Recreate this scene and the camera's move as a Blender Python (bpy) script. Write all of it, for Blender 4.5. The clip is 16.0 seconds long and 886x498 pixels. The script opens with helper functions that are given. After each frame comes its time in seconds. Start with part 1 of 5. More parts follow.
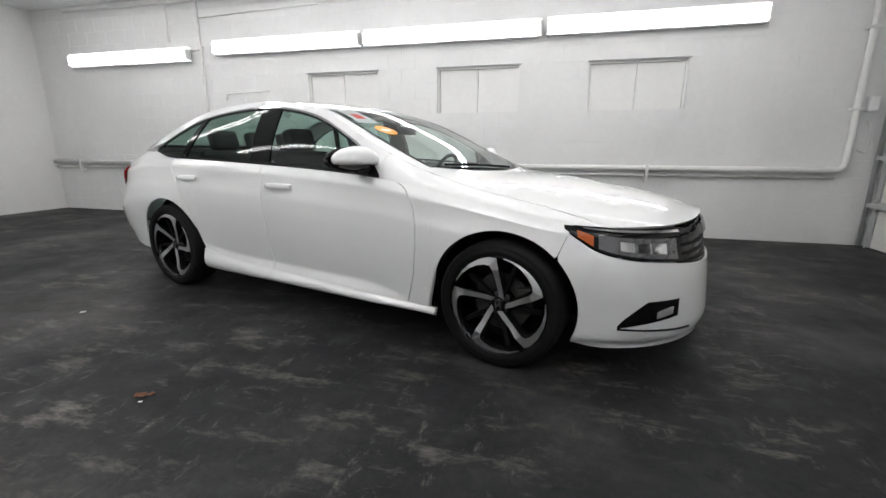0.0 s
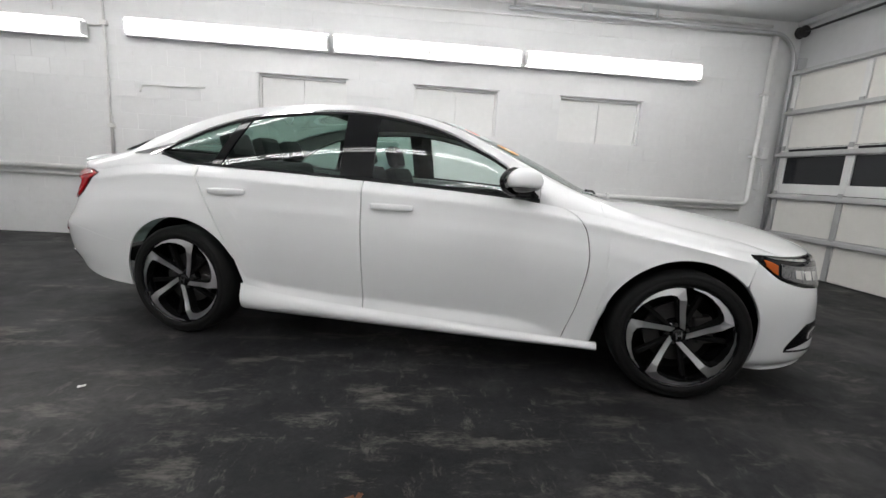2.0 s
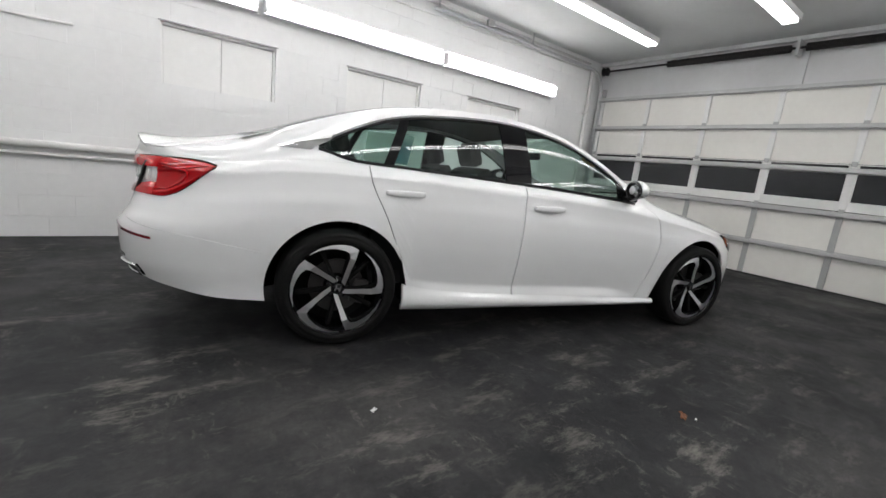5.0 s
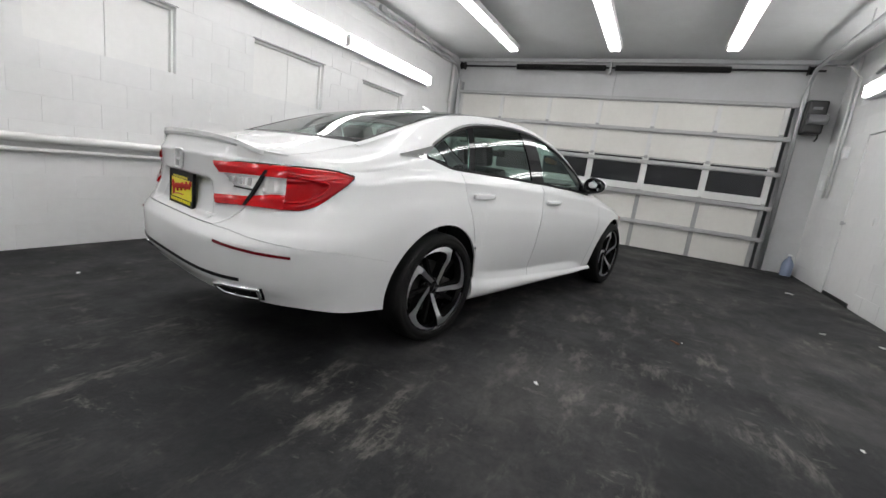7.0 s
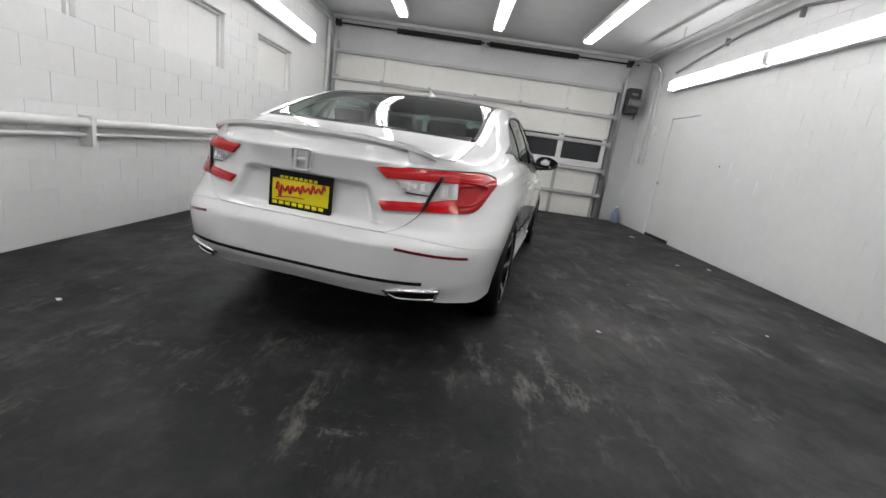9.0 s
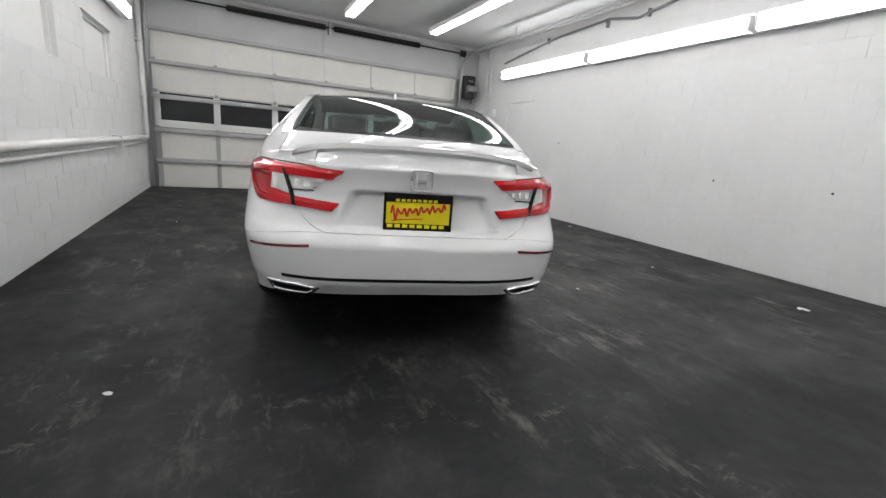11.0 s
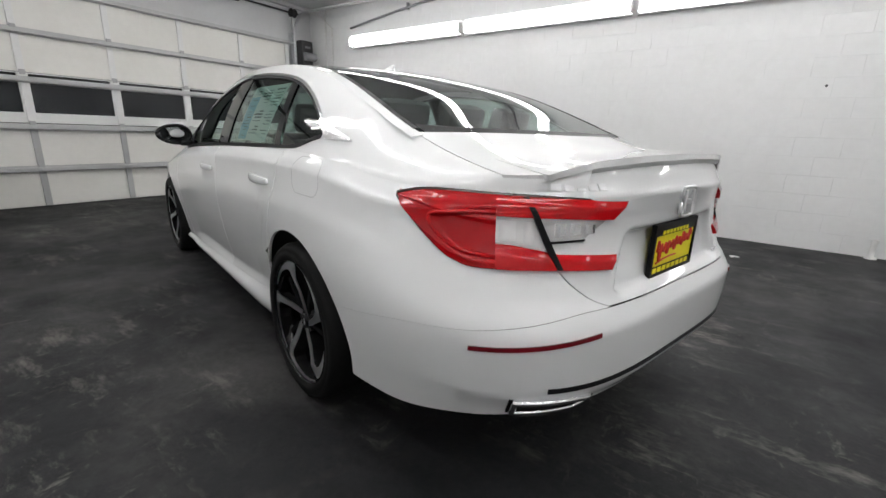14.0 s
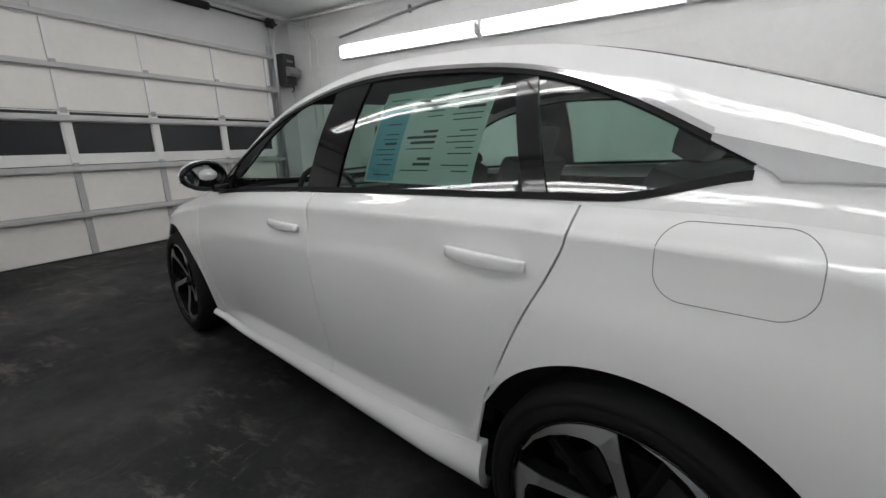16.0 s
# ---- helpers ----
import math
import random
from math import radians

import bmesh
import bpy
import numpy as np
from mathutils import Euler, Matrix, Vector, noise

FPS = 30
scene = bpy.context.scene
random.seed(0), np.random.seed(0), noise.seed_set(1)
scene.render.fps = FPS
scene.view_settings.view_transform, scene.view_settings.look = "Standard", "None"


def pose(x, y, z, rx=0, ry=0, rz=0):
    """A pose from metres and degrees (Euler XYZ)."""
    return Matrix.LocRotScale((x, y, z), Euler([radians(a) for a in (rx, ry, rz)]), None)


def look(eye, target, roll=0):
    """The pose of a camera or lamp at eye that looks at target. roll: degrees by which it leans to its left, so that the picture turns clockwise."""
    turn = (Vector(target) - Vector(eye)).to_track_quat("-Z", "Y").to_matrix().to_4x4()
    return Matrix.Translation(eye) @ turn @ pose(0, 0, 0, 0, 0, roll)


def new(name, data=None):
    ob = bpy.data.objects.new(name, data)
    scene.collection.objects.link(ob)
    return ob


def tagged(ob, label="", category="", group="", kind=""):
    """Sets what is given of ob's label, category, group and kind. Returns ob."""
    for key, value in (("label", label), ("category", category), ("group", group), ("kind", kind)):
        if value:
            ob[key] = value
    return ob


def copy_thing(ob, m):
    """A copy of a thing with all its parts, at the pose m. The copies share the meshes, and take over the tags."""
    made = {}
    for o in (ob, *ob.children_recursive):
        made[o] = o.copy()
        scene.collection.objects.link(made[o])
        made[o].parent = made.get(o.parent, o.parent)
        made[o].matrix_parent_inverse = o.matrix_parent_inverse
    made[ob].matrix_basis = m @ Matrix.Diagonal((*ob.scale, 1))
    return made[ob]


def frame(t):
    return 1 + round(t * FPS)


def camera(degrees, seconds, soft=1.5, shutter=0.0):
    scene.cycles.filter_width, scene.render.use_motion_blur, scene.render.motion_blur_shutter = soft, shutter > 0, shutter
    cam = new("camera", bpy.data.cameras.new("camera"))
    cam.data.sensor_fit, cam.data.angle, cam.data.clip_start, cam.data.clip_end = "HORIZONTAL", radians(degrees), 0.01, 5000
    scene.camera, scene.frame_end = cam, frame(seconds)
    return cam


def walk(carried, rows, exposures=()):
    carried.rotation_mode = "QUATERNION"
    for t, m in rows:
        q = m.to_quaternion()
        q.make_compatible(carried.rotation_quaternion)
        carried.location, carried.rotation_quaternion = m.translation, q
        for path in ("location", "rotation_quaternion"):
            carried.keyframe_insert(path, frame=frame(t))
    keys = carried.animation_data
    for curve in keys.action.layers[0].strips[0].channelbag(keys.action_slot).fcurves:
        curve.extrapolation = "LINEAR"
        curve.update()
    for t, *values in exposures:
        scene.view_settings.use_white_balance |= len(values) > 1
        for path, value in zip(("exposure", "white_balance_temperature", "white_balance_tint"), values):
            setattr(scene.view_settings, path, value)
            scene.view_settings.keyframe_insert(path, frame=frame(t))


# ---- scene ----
cam = camera(92.6, 16.0)
PATH = [
    (0, (0.088, 0.294, 1.113), (-0.389, 2.181, 0.653), 0.2),
    (0.5, (-0.315, 0.342, 1.102), (-0.649, 2.265, 0.664), 1.3),
    (1, (-0.738, 0.34, 1.092), (-0.853, 2.296, 0.69), -0.4),
    (1.5, (-1.129, 0.381, 1.073), (-1.143, 2.347, 0.702), 0.8),
    (2, (-1.524, 0.416, 1.074), (-1.358, 2.378, 0.721), 3.4),
    (2.5, (-1.956, 0.394, 1.065), (-1.645, 2.337, 0.706), 3.5),
    (3, (-2.317, 0.488, 1.077), (-1.803, 2.387, 0.714), 3.6),
    (3.5, (-2.721, 0.522, 1.073), (-1.963, 2.335, 0.702), 1.0),
    (3.7, (-2.87, 0.539, 1.077), (-2.077, 2.336, 0.699), 2.4),
    (5.8, (-4.411, 1.288, 1.059), (-2.931, 2.58, 0.682), 5.9),
    (6, (-4.546, 1.406, 1.068), (-3.002, 2.617, 0.681), 5.6),
    (6.5, (-4.822, 1.696, 1.051), (-3.173, 2.733, 0.595), 5.2),
    (7, (-5.107, 1.988, 1.053), (-3.332, 2.827, 0.673), 7.3),
    (7.5, (-5.338, 2.325, 1.057), (-3.489, 2.983, 0.674), 6.9),
    (8, (-5.511, 2.716, 1.073), (-3.615, 3.22, 0.686), 7.2),
    (8.2, (-5.582, 2.871, 1.065), (-3.662, 3.255, 0.658), 7.3),
    (10.3, (-5.742, 4.519, 1.076), (-3.868, 3.963, 0.654), 6.9),
    (10.5, (-5.701, 4.675, 1.073), (-3.861, 4.008, 0.661), 6.0),
    (11, (-5.58, 4.984, 1.08), (-3.843, 4.105, 0.623), 4.6),
    (11.5, (-5.335, 5.239, 1.101), (-3.704, 4.177, 0.64), 4.2),
    (12, (-5.113, 5.505, 1.113), (-3.636, 4.25, 0.616), 2.2),
    (12.5, (-4.815, 5.642, 1.116), (-3.458, 4.265, 0.602), 2.3),
    (13, (-4.515, 5.763, 1.111), (-3.297, 4.276, 0.556), 0.8),
    (13.5, (-4.212, 5.806, 1.1), (-3.042, 4.28, 0.549), 1.0),
    (14, (-3.87, 5.791, 1.116), (-2.77, 4.206, 0.59), 1.9),
    (14.5, (-3.533, 5.815, 1.134), (-2.644, 4.11, 0.583), -0.0),
    (15, (-3.181, 5.738, 1.13), (-2.267, 4.043, 0.591), -1.4),
    (15.5, (-2.829, 5.66, 1.13), (-1.883, 3.971, 0.625), 1.1),
    (16, (-2.501, 5.584, 1.152), (-1.551, 3.888, 0.681), -1.9),
]
walk(cam, [(t, look(eye, target, roll)) for t, eye, target, roll in PATH], exposures=[(0.0, 0.0), (14.5, 0.0), (15.5, -0.30), (16.0, -0.36)])

# ---- light ----
world = bpy.data.worlds.new("world")
scene.world = world
world.use_nodes = True
world.node_tree.nodes["Background"].inputs[0].default_value = (0.5, 0.55, 0.62, 1)
world.node_tree.nodes["Background"].inputs[1].default_value = 0.02
TUBE_STRENGTH = 15.5


# ---- materials ----
def mat(name, color, rough=0.5, metal=0.0, coat=0.0, emit=0.0):
    m = bpy.data.materials.new(name)
    m.use_nodes = True
    b = m.node_tree.nodes["Principled BSDF"]
    b.inputs["Base Color"].default_value = (*color, 1)
    b.inputs["Roughness"].default_value = rough
    b.inputs["Metallic"].default_value = metal
    b.inputs["Coat Weight"].default_value = coat
    b.inputs["Coat Roughness"].default_value = 0.03
    if emit:
        b.inputs["Emission Color"].default_value = (*color, 1)
        b.inputs["Emission Strength"].default_value = emit
    return m


def node(m, kind, **values):
    n = m.node_tree.nodes.new(kind)
    for key, value in values.items():
        n.inputs[key.replace("_", " ")].default_value = value
    return n


def link(m, a, b):
    m.node_tree.links.new(a, b)


def ramp(m, source, stops):
    r = m.node_tree.nodes.new("ShaderNodeValToRGB")
    while len(r.color_ramp.elements) < len(stops):
        r.color_ramp.elements.new(0.5)
    for e, (at, c) in zip(r.color_ramp.elements, stops):
        e.position = at
        e.color = (*c, 1) if isinstance(c, tuple) else (c, c, c, 1)
    link(m, source, r.inputs[0])
    return r.outputs[0]


def mixed(m, fac, a, b, how="MIX"):
    x = m.node_tree.nodes.new("ShaderNodeMix")
    x.data_type, x.blend_type = "RGBA", how
    for k, v in ((0, fac), (6, a), (7, b)):
        sock = x.inputs[k]
        if isinstance(v, (int, float)):
            sock.default_value = v if k == 0 else (v, v, v, 1)
        elif isinstance(v, tuple):
            sock.default_value = (*v, 1)
        else:
            link(m, v, sock)
    return x.outputs[2]


def spots(m, scale, detail=6.0, rough=0.6, stretch=(1, 1, 1)):
    """A noise in metres of the world, stretched."""
    g = m.node_tree.nodes.new("ShaderNodeNewGeometry")
    p = m.node_tree.nodes.new("ShaderNodeMapping")
    p.inputs["Scale"].default_value = stretch
    link(m, g.outputs["Position"], p.inputs["Vector"])
    n = node(m, "ShaderNodeTexNoise", Scale=scale, Detail=detail, Roughness=rough)
    link(m, p.outputs[0], n.inputs["Vector"])
    return n.outputs[0]


def bump(m, height, strength, distance):
    b = node(m, "ShaderNodeBump", Strength=strength, Distance=distance)
    link(m, height, b.inputs["Height"])
    link(m, b.outputs[0], m.node_tree.nodes["Principled BSDF"].inputs["Normal"])


def painted(name, base, dirt, rough=0.55, grain=0.25, amount=0.35):
    """Paint on masonry or board with grime and fine relief."""
    m = mat(name, base, rough)
    b = m.node_tree.nodes["Principled BSDF"]
    big = ramp(m, spots(m, 0.9, 8, 0.65), [(0.42, 0.0), (0.75, amount)])
    col = mixed(m, big, base, dirt)
    fine = ramp(m, spots(m, 14, 5, 0.6), [(0.35, 0.965), (0.7, 1.0)])
    link(m, mixed(m, 1.0, col, fine, "MULTIPLY"), b.inputs["Base Color"])
    bump(m, spots(m, 70, 4, 0.7), grain, 0.004)
    return m


WALL_PAINT = painted("white_block_paint", (0.74, 0.742, 0.742), (0.60, 0.598, 0.59))
BOARD_PAINT = painted("white_board_paint", (0.78, 0.78, 0.77), (0.68, 0.67, 0.65), 0.5, 0.08)
CEILING_PAINT = painted("ceiling_paint", (0.66, 0.67, 0.67), (0.5, 0.5, 0.49), 0.7, 0.3, 0.5)
HEADER_PAINT = painted("header_paint", (0.56, 0.565, 0.57), (0.42, 0.42, 0.42), 0.6, 0.15, 0.5)
DOOR_PANEL = painted("door_panel_paint", (0.70, 0.69, 0.655), (0.58, 0.565, 0.52), 0.45, 0.05, 0.5)
STEEL = painted("galvanised_steel", (0.52, 0.53, 0.54), (0.36, 0.36, 0.36), 0.38, 0.06, 0.7)
STEEL.node_tree.nodes["Principled BSDF"].inputs["Metallic"].default_value = 0.75
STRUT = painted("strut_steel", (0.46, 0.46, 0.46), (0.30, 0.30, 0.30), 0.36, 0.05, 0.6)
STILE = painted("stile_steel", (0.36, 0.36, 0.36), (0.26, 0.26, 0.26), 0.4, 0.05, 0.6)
# White of the window frames; on upper stiles it paints in reflected light.
WHITE_FRAME_LIT_STILE = painted("white_frame_lit_stile", (0.68, 0.68, 0.67), (0.56, 0.56, 0.55), 0.4, 0.05, 0.5)
PIPE_PAINT = painted("pipe_paint", (0.76, 0.76, 0.75), (0.5, 0.48, 0.45), 0.4, 0.15, 0.6)
DARK_STEEL = mat("spring_steel", (0.025, 0.024, 0.024), 0.55, 0.4)
BLACK_PLASTIC = mat("black_plastic", (0.018, 0.018, 0.019), 0.45)
GREY_PLASTIC = mat("grey_plastic", (0.2, 0.2, 0.21), 0.5)
BLUE_PLASTIC = mat("blue_grey_plastic", (0.2, 0.24, 0.34), 0.45)
NIGHT_GLASS = mat("dark_door_glass", (0.012, 0.013, 0.016), 0.12)
TUBE = mat("lamp_tube", (1.0, 0.993, 0.992), 0.4, emit=TUBE_STRENGTH)
ENAMEL = mat("white_enamel", (0.82, 0.82, 0.82), 0.35)
PAPER = mat("paper_scrap", (0.7, 0.7, 0.68), 0.8)
LEAF_BROWN = mat("dry_leaf", (0.16, 0.06, 0.025), 0.7)

FLOOR_MAT = mat("sealed_dark_floor", (0.04, 0.04, 0.042), 0.45)


def floor_nodes(m):
    b = m.node_tree.nodes["Principled BSDF"]
    base = ramp(m, spots(m, 0.75, 9, 0.66), [(0.34, (0.0055, 0.0055, 0.0068)), (0.50, (0.0145, 0.0145, 0.016)), (0.68, (0.056, 0.054, 0.053))])
    fine = ramp(m, spots(m, 26, 6, 0.7), [(0.3, 0.7), (0.7, 1.25)])
    col = mixed(m, 1.0, base, fine, "MULTIPLY")
    # worn pale scrapes, mostly along the two walking directions, made stronger by the car to brighten the floor there
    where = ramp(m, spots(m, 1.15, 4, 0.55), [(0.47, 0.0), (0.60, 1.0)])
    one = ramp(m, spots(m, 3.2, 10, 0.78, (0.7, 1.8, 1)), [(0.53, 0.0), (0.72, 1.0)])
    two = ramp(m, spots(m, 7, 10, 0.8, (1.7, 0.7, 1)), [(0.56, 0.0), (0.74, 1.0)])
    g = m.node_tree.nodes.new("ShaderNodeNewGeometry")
    # Scrape spots; the wide ones beside the car also paint in extra light.
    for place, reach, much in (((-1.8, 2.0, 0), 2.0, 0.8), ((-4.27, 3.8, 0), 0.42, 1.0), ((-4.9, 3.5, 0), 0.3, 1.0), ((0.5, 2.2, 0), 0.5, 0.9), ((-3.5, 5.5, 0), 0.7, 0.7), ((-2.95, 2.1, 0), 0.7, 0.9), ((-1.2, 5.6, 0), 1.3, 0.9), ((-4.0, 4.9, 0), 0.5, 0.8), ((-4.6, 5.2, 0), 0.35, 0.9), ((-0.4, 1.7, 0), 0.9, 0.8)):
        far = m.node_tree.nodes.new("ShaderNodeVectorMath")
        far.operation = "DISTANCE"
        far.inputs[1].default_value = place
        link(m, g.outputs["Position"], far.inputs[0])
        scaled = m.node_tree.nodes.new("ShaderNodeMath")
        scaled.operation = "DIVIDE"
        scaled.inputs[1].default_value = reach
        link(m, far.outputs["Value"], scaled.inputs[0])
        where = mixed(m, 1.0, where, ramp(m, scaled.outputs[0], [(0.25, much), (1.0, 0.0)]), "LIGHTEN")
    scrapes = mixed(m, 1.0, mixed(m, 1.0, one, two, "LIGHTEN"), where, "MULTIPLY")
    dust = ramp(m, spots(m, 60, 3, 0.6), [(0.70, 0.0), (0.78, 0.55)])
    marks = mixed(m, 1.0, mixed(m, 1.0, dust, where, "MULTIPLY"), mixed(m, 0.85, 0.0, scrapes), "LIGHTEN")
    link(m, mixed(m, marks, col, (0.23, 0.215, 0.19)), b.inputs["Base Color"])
    link(m, ramp(m, spots(m, 1.8, 7, 0.7), [(0.35, 0.48), (0.7, 0.75)]), b.inputs["Roughness"])
    b.inputs["Specular IOR Level"].default_value = 0.22
    bump(m, spots(m, 45, 8, 0.75), 0.35, 0.006)


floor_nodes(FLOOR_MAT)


# ---- mesh helpers ----
def as_mesh(name, bm, material, smooth=False):
    me = bpy.data.meshes.new(name)
    bm.to_mesh(me)
    bm.free()
    me.materials.append(material)
    if smooth:
        me.polygons.foreach_set("use_smooth", [True] * len(me.polygons))
    return me


def part(name, bm, material, parent, label="", smooth=False):
    ob = new(name, as_mesh(name, bm, material, smooth))
    ob.parent = parent
    return tagged(ob, label)


def thing(name, m, label, category, group="", kind=""):
    ob = new(name)
    ob.matrix_world = m
    ob.matrix_basis = m
    return tagged(ob, label, category, group, kind)


def setting(name, bm, material, label="", category="", smooth=False):
    return tagged(new(name, as_mesh(name, bm, material, smooth)), label, category, kind="structure")


def box(bm, x0, x1, y0, y1, z0, z1, bevel=0.0):
    vs = [bm.verts.new((x, y, z)) for x in (x0, x1) for y in (y0, y1) for z in (z0, z1)]
    fs = [bm.faces.new([vs[i] for i in f]) for f in ((0, 1, 3, 2), (4, 6, 7, 5), (0, 4, 5, 1), (2, 3, 7, 6), (0, 2, 6, 4), (1, 5, 7, 3))]
    if bevel:
        es = list({e for f in fs for e in f.edges})
        bmesh.ops.bevel(bm, geom=es, offset=bevel, segments=2, affect="EDGES", profile=0.6)
    return bm


def boxes(*rows, bevel=0.0):
    bm = bmesh.new()
    for r in rows:
        box(bm, *r, bevel)
    return bm


def tube(points, r, n=10, bm=None, closed=False):
    """A round bar along points."""
    bm = bm or bmesh.new()
    pts = [Vector(p) for p in points]
    rings, up = [], None
    for i, p in enumerate(pts):
        d = (pts[min(i + 1, len(pts) - 1)] - pts[max(i - 1, 0)]).normalized()
        if up is None:
            up = d.orthogonal().normalized()
        up = (up - d * up.dot(d)).normalized()
        side = d.cross(up)
        rr = r[i] if isinstance(r, (list, tuple)) else r
        rings.append([bm.verts.new(p + (up * math.cos(a) + side * math.sin(a)) * rr) for a in [2 * math.pi * k / n for k in range(n)]])
    for a, b in zip(rings, rings[1:]):
        for k in range(n):
            bm.faces.new((a[k], a[(k + 1) % n], b[(k + 1) % n], b[k]))
    bm.faces.new(rings[0][::-1])
    bm.faces.new(rings[-1])
    return bm


def lathe(profile, n=48, bm=None, axis="Y", centre=(0, 0, 0), close=False):
    """Turns (radius, along) round an axis."""
    bm = bm or bmesh.new()
    rings = []
    for r, h in profile:
        ring = []
        for k in range(n):
            a = 2 * math.pi * k / n
            c, s = r * math.cos(a), r * math.sin(a)
            p = (c, h, s) if axis == "Y" else (c, s, h) if axis == "Z" else (h, c, s)
            ring.append(bm.verts.new(Vector(p) + Vector(centre)))
        rings.append(ring)
    pairs = list(zip(rings, rings[1:])) + ([(rings[-1], rings[0])] if close else [])
    for a, b in pairs:
        for k in range(n):
            bm.faces.new((a[k], b[k], b[(k + 1) % n], a[(k + 1) % n]))
    bmesh.ops.recalc_face_normals(bm, faces=bm.faces)
    return bm


def wall_with_holes(lo, hi, z0, z1, y0, y1, holes, along="x"):
    """A slab along x (or y) with right-angled openings (a0, a1, z0, z1), cut into clear boxes."""
    bm = bmesh.new()
    xs = sorted({lo, hi, *[h[0] for h in holes], *[h[1] for h in holes]})
    for a, b in zip(xs, xs[1:]):
        cuts = sorted([(h[2], h[3]) for h in holes if h[0] < (a + b) / 2 < h[1]])
        z = z0
        for c0, c1 in cuts + [(z1, z1)]:
            if c0 - z > 1e-4:
                box(bm, *((a, b, y0, y1) if along == "x" else (y0, y1, a, b)), z, c0)
            z = c1
    bmesh.ops.remove_doubles(bm, verts=bm.verts, dist=1e-4)
    return bm


# ---- the room ----
X0, X1, Y0, Y1, TOP = -8.85, 3.80, -0.305, 6.345, 3.40
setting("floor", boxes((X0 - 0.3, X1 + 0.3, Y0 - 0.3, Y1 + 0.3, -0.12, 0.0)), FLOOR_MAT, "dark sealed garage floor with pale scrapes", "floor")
setting("ceiling", boxes((X0 - 0.3, X1 + 0.3, Y0 - 0.3, Y1 + 0.3, TOP, TOP + 0.15)), CEILING_PAINT, "flat pale grey garage ceiling", "ceiling")
WINDOWS = [(-3.535, -2.415), (-1.53, -0.405), (0.468, 1.622)]
WIN_Z = (1.605, 2.20)
wall_north = setting("wall_north", wall_with_holes(X0, X1, 0, TOP, Y1 + 0.0035, Y1 + 0.25, [(a, b, *WIN_Z) for a, b in WINDOWS]), WALL_PAINT, "white painted block wall with boarded windows", "wall")
DOOR_X = (1.46, 2.36)
wall_south = setting("wall_south", wall_with_holes(X0, X1, 0, TOP, Y0 - 0.25, Y0 - 0.0035, [(*DOOR_X, -0.01, 2.135)]), WALL_PAINT, "white painted block wall with faint joints", "wall")
setting("wall_west", boxes((X0 - 0.25, X0, Y0 - 0.25, Y1 + 0.25, 0, TOP)), BOARD_PAINT, "plain white back wall of the garage", "wall")
GATE = (0.25, 6.20, 2.72)
setting("wall_east", wall_with_holes(Y0 - 0.25, Y1 + 0.25, 0, TOP, X1, X1 + 0.25, [(GATE[0], GATE[1], -0.01, GATE[2])], "y"), HEADER_PAINT, "grey-white wall round the roller door", "wall")


def boarded_window(n, a, b):
    w = thing(f"window_{n}", pose(0, 0, 0), "old window boarded over and painted white", "window", "boarded windows", "structure")
    y = Y1 + 0.075
    part("board", boxes((a + 0.025, (a + b) / 2 - 0.004, y, y + 0.03, WIN_Z[0], WIN_Z[1] - 0.03), ((a + b) / 2 + 0.004, b - 0.025, y + 0.004, y + 0.03, WIN_Z[0], WIN_Z[1] - 0.03)), BOARD_PAINT, w)
    part("window_frame", boxes((a, a + 0.022, y - 0.03, y + 0.03, WIN_Z[0], WIN_Z[1]), (b - 0.022, b, y - 0.03, y + 0.03, WIN_Z[0], WIN_Z[1]), (a + 0.022, b - 0.022, y - 0.03, y + 0.03, WIN_Z[1] - 0.026, WIN_Z[1])), BOARD_PAINT, w)
    part("back_panel", boxes((a, b, y + 0.05, y + 0.17, WIN_Z[0], WIN_Z[1])), BOARD_PAINT, w)
    part("lintel", boxes((a - 0.02, b + 0.02, Y1 - 0.008, Y1 + 0.004, WIN_Z[1], WIN_Z[1] + 0.012)), STILE, w)


for i, (a, b) in enumerate(WINDOWS):
    boarded_window(i + 1, a, b)

# flush white side door
d1 = thing("door_1", pose(0, 0, 0), "flush white painted steel door with a dark sweep", "door", kind="structure")
part("door_leaf", boxes((DOOR_X[0] + 0.008, DOOR_X[1] - 0.008, Y0 - 0.06, Y0 - 0.012, 0.05, 2.12), bevel=0.003), WALL_PAINT, d1)
part("door_sweep", boxes((DOOR_X[0] + 0.008, DOOR_X[1] - 0.008, Y0 - 0.06, Y0 - 0.008, 0.004, 0.048)), BLACK_PLASTIC, d1, "dark rubber sweep")
part("door_hinge", boxes((DOOR_X[0] + 0.0, DOOR_X[0] + 0.022, Y0 - 0.012, Y0 + 0.012, 1.0, 1.09)), PIPE_PAINT, d1)
part("door_handle", lathe([(0.0, 0.05), (0.028, 0.05), (0.03, 0.03), (0.012, 0.02), (0.012, 0.0), (0.03, -0.004)], 16, centre=(DOOR_X[1] - 0.08, Y0 - 0.012, 0.98)), STEEL, d1, smooth=True)

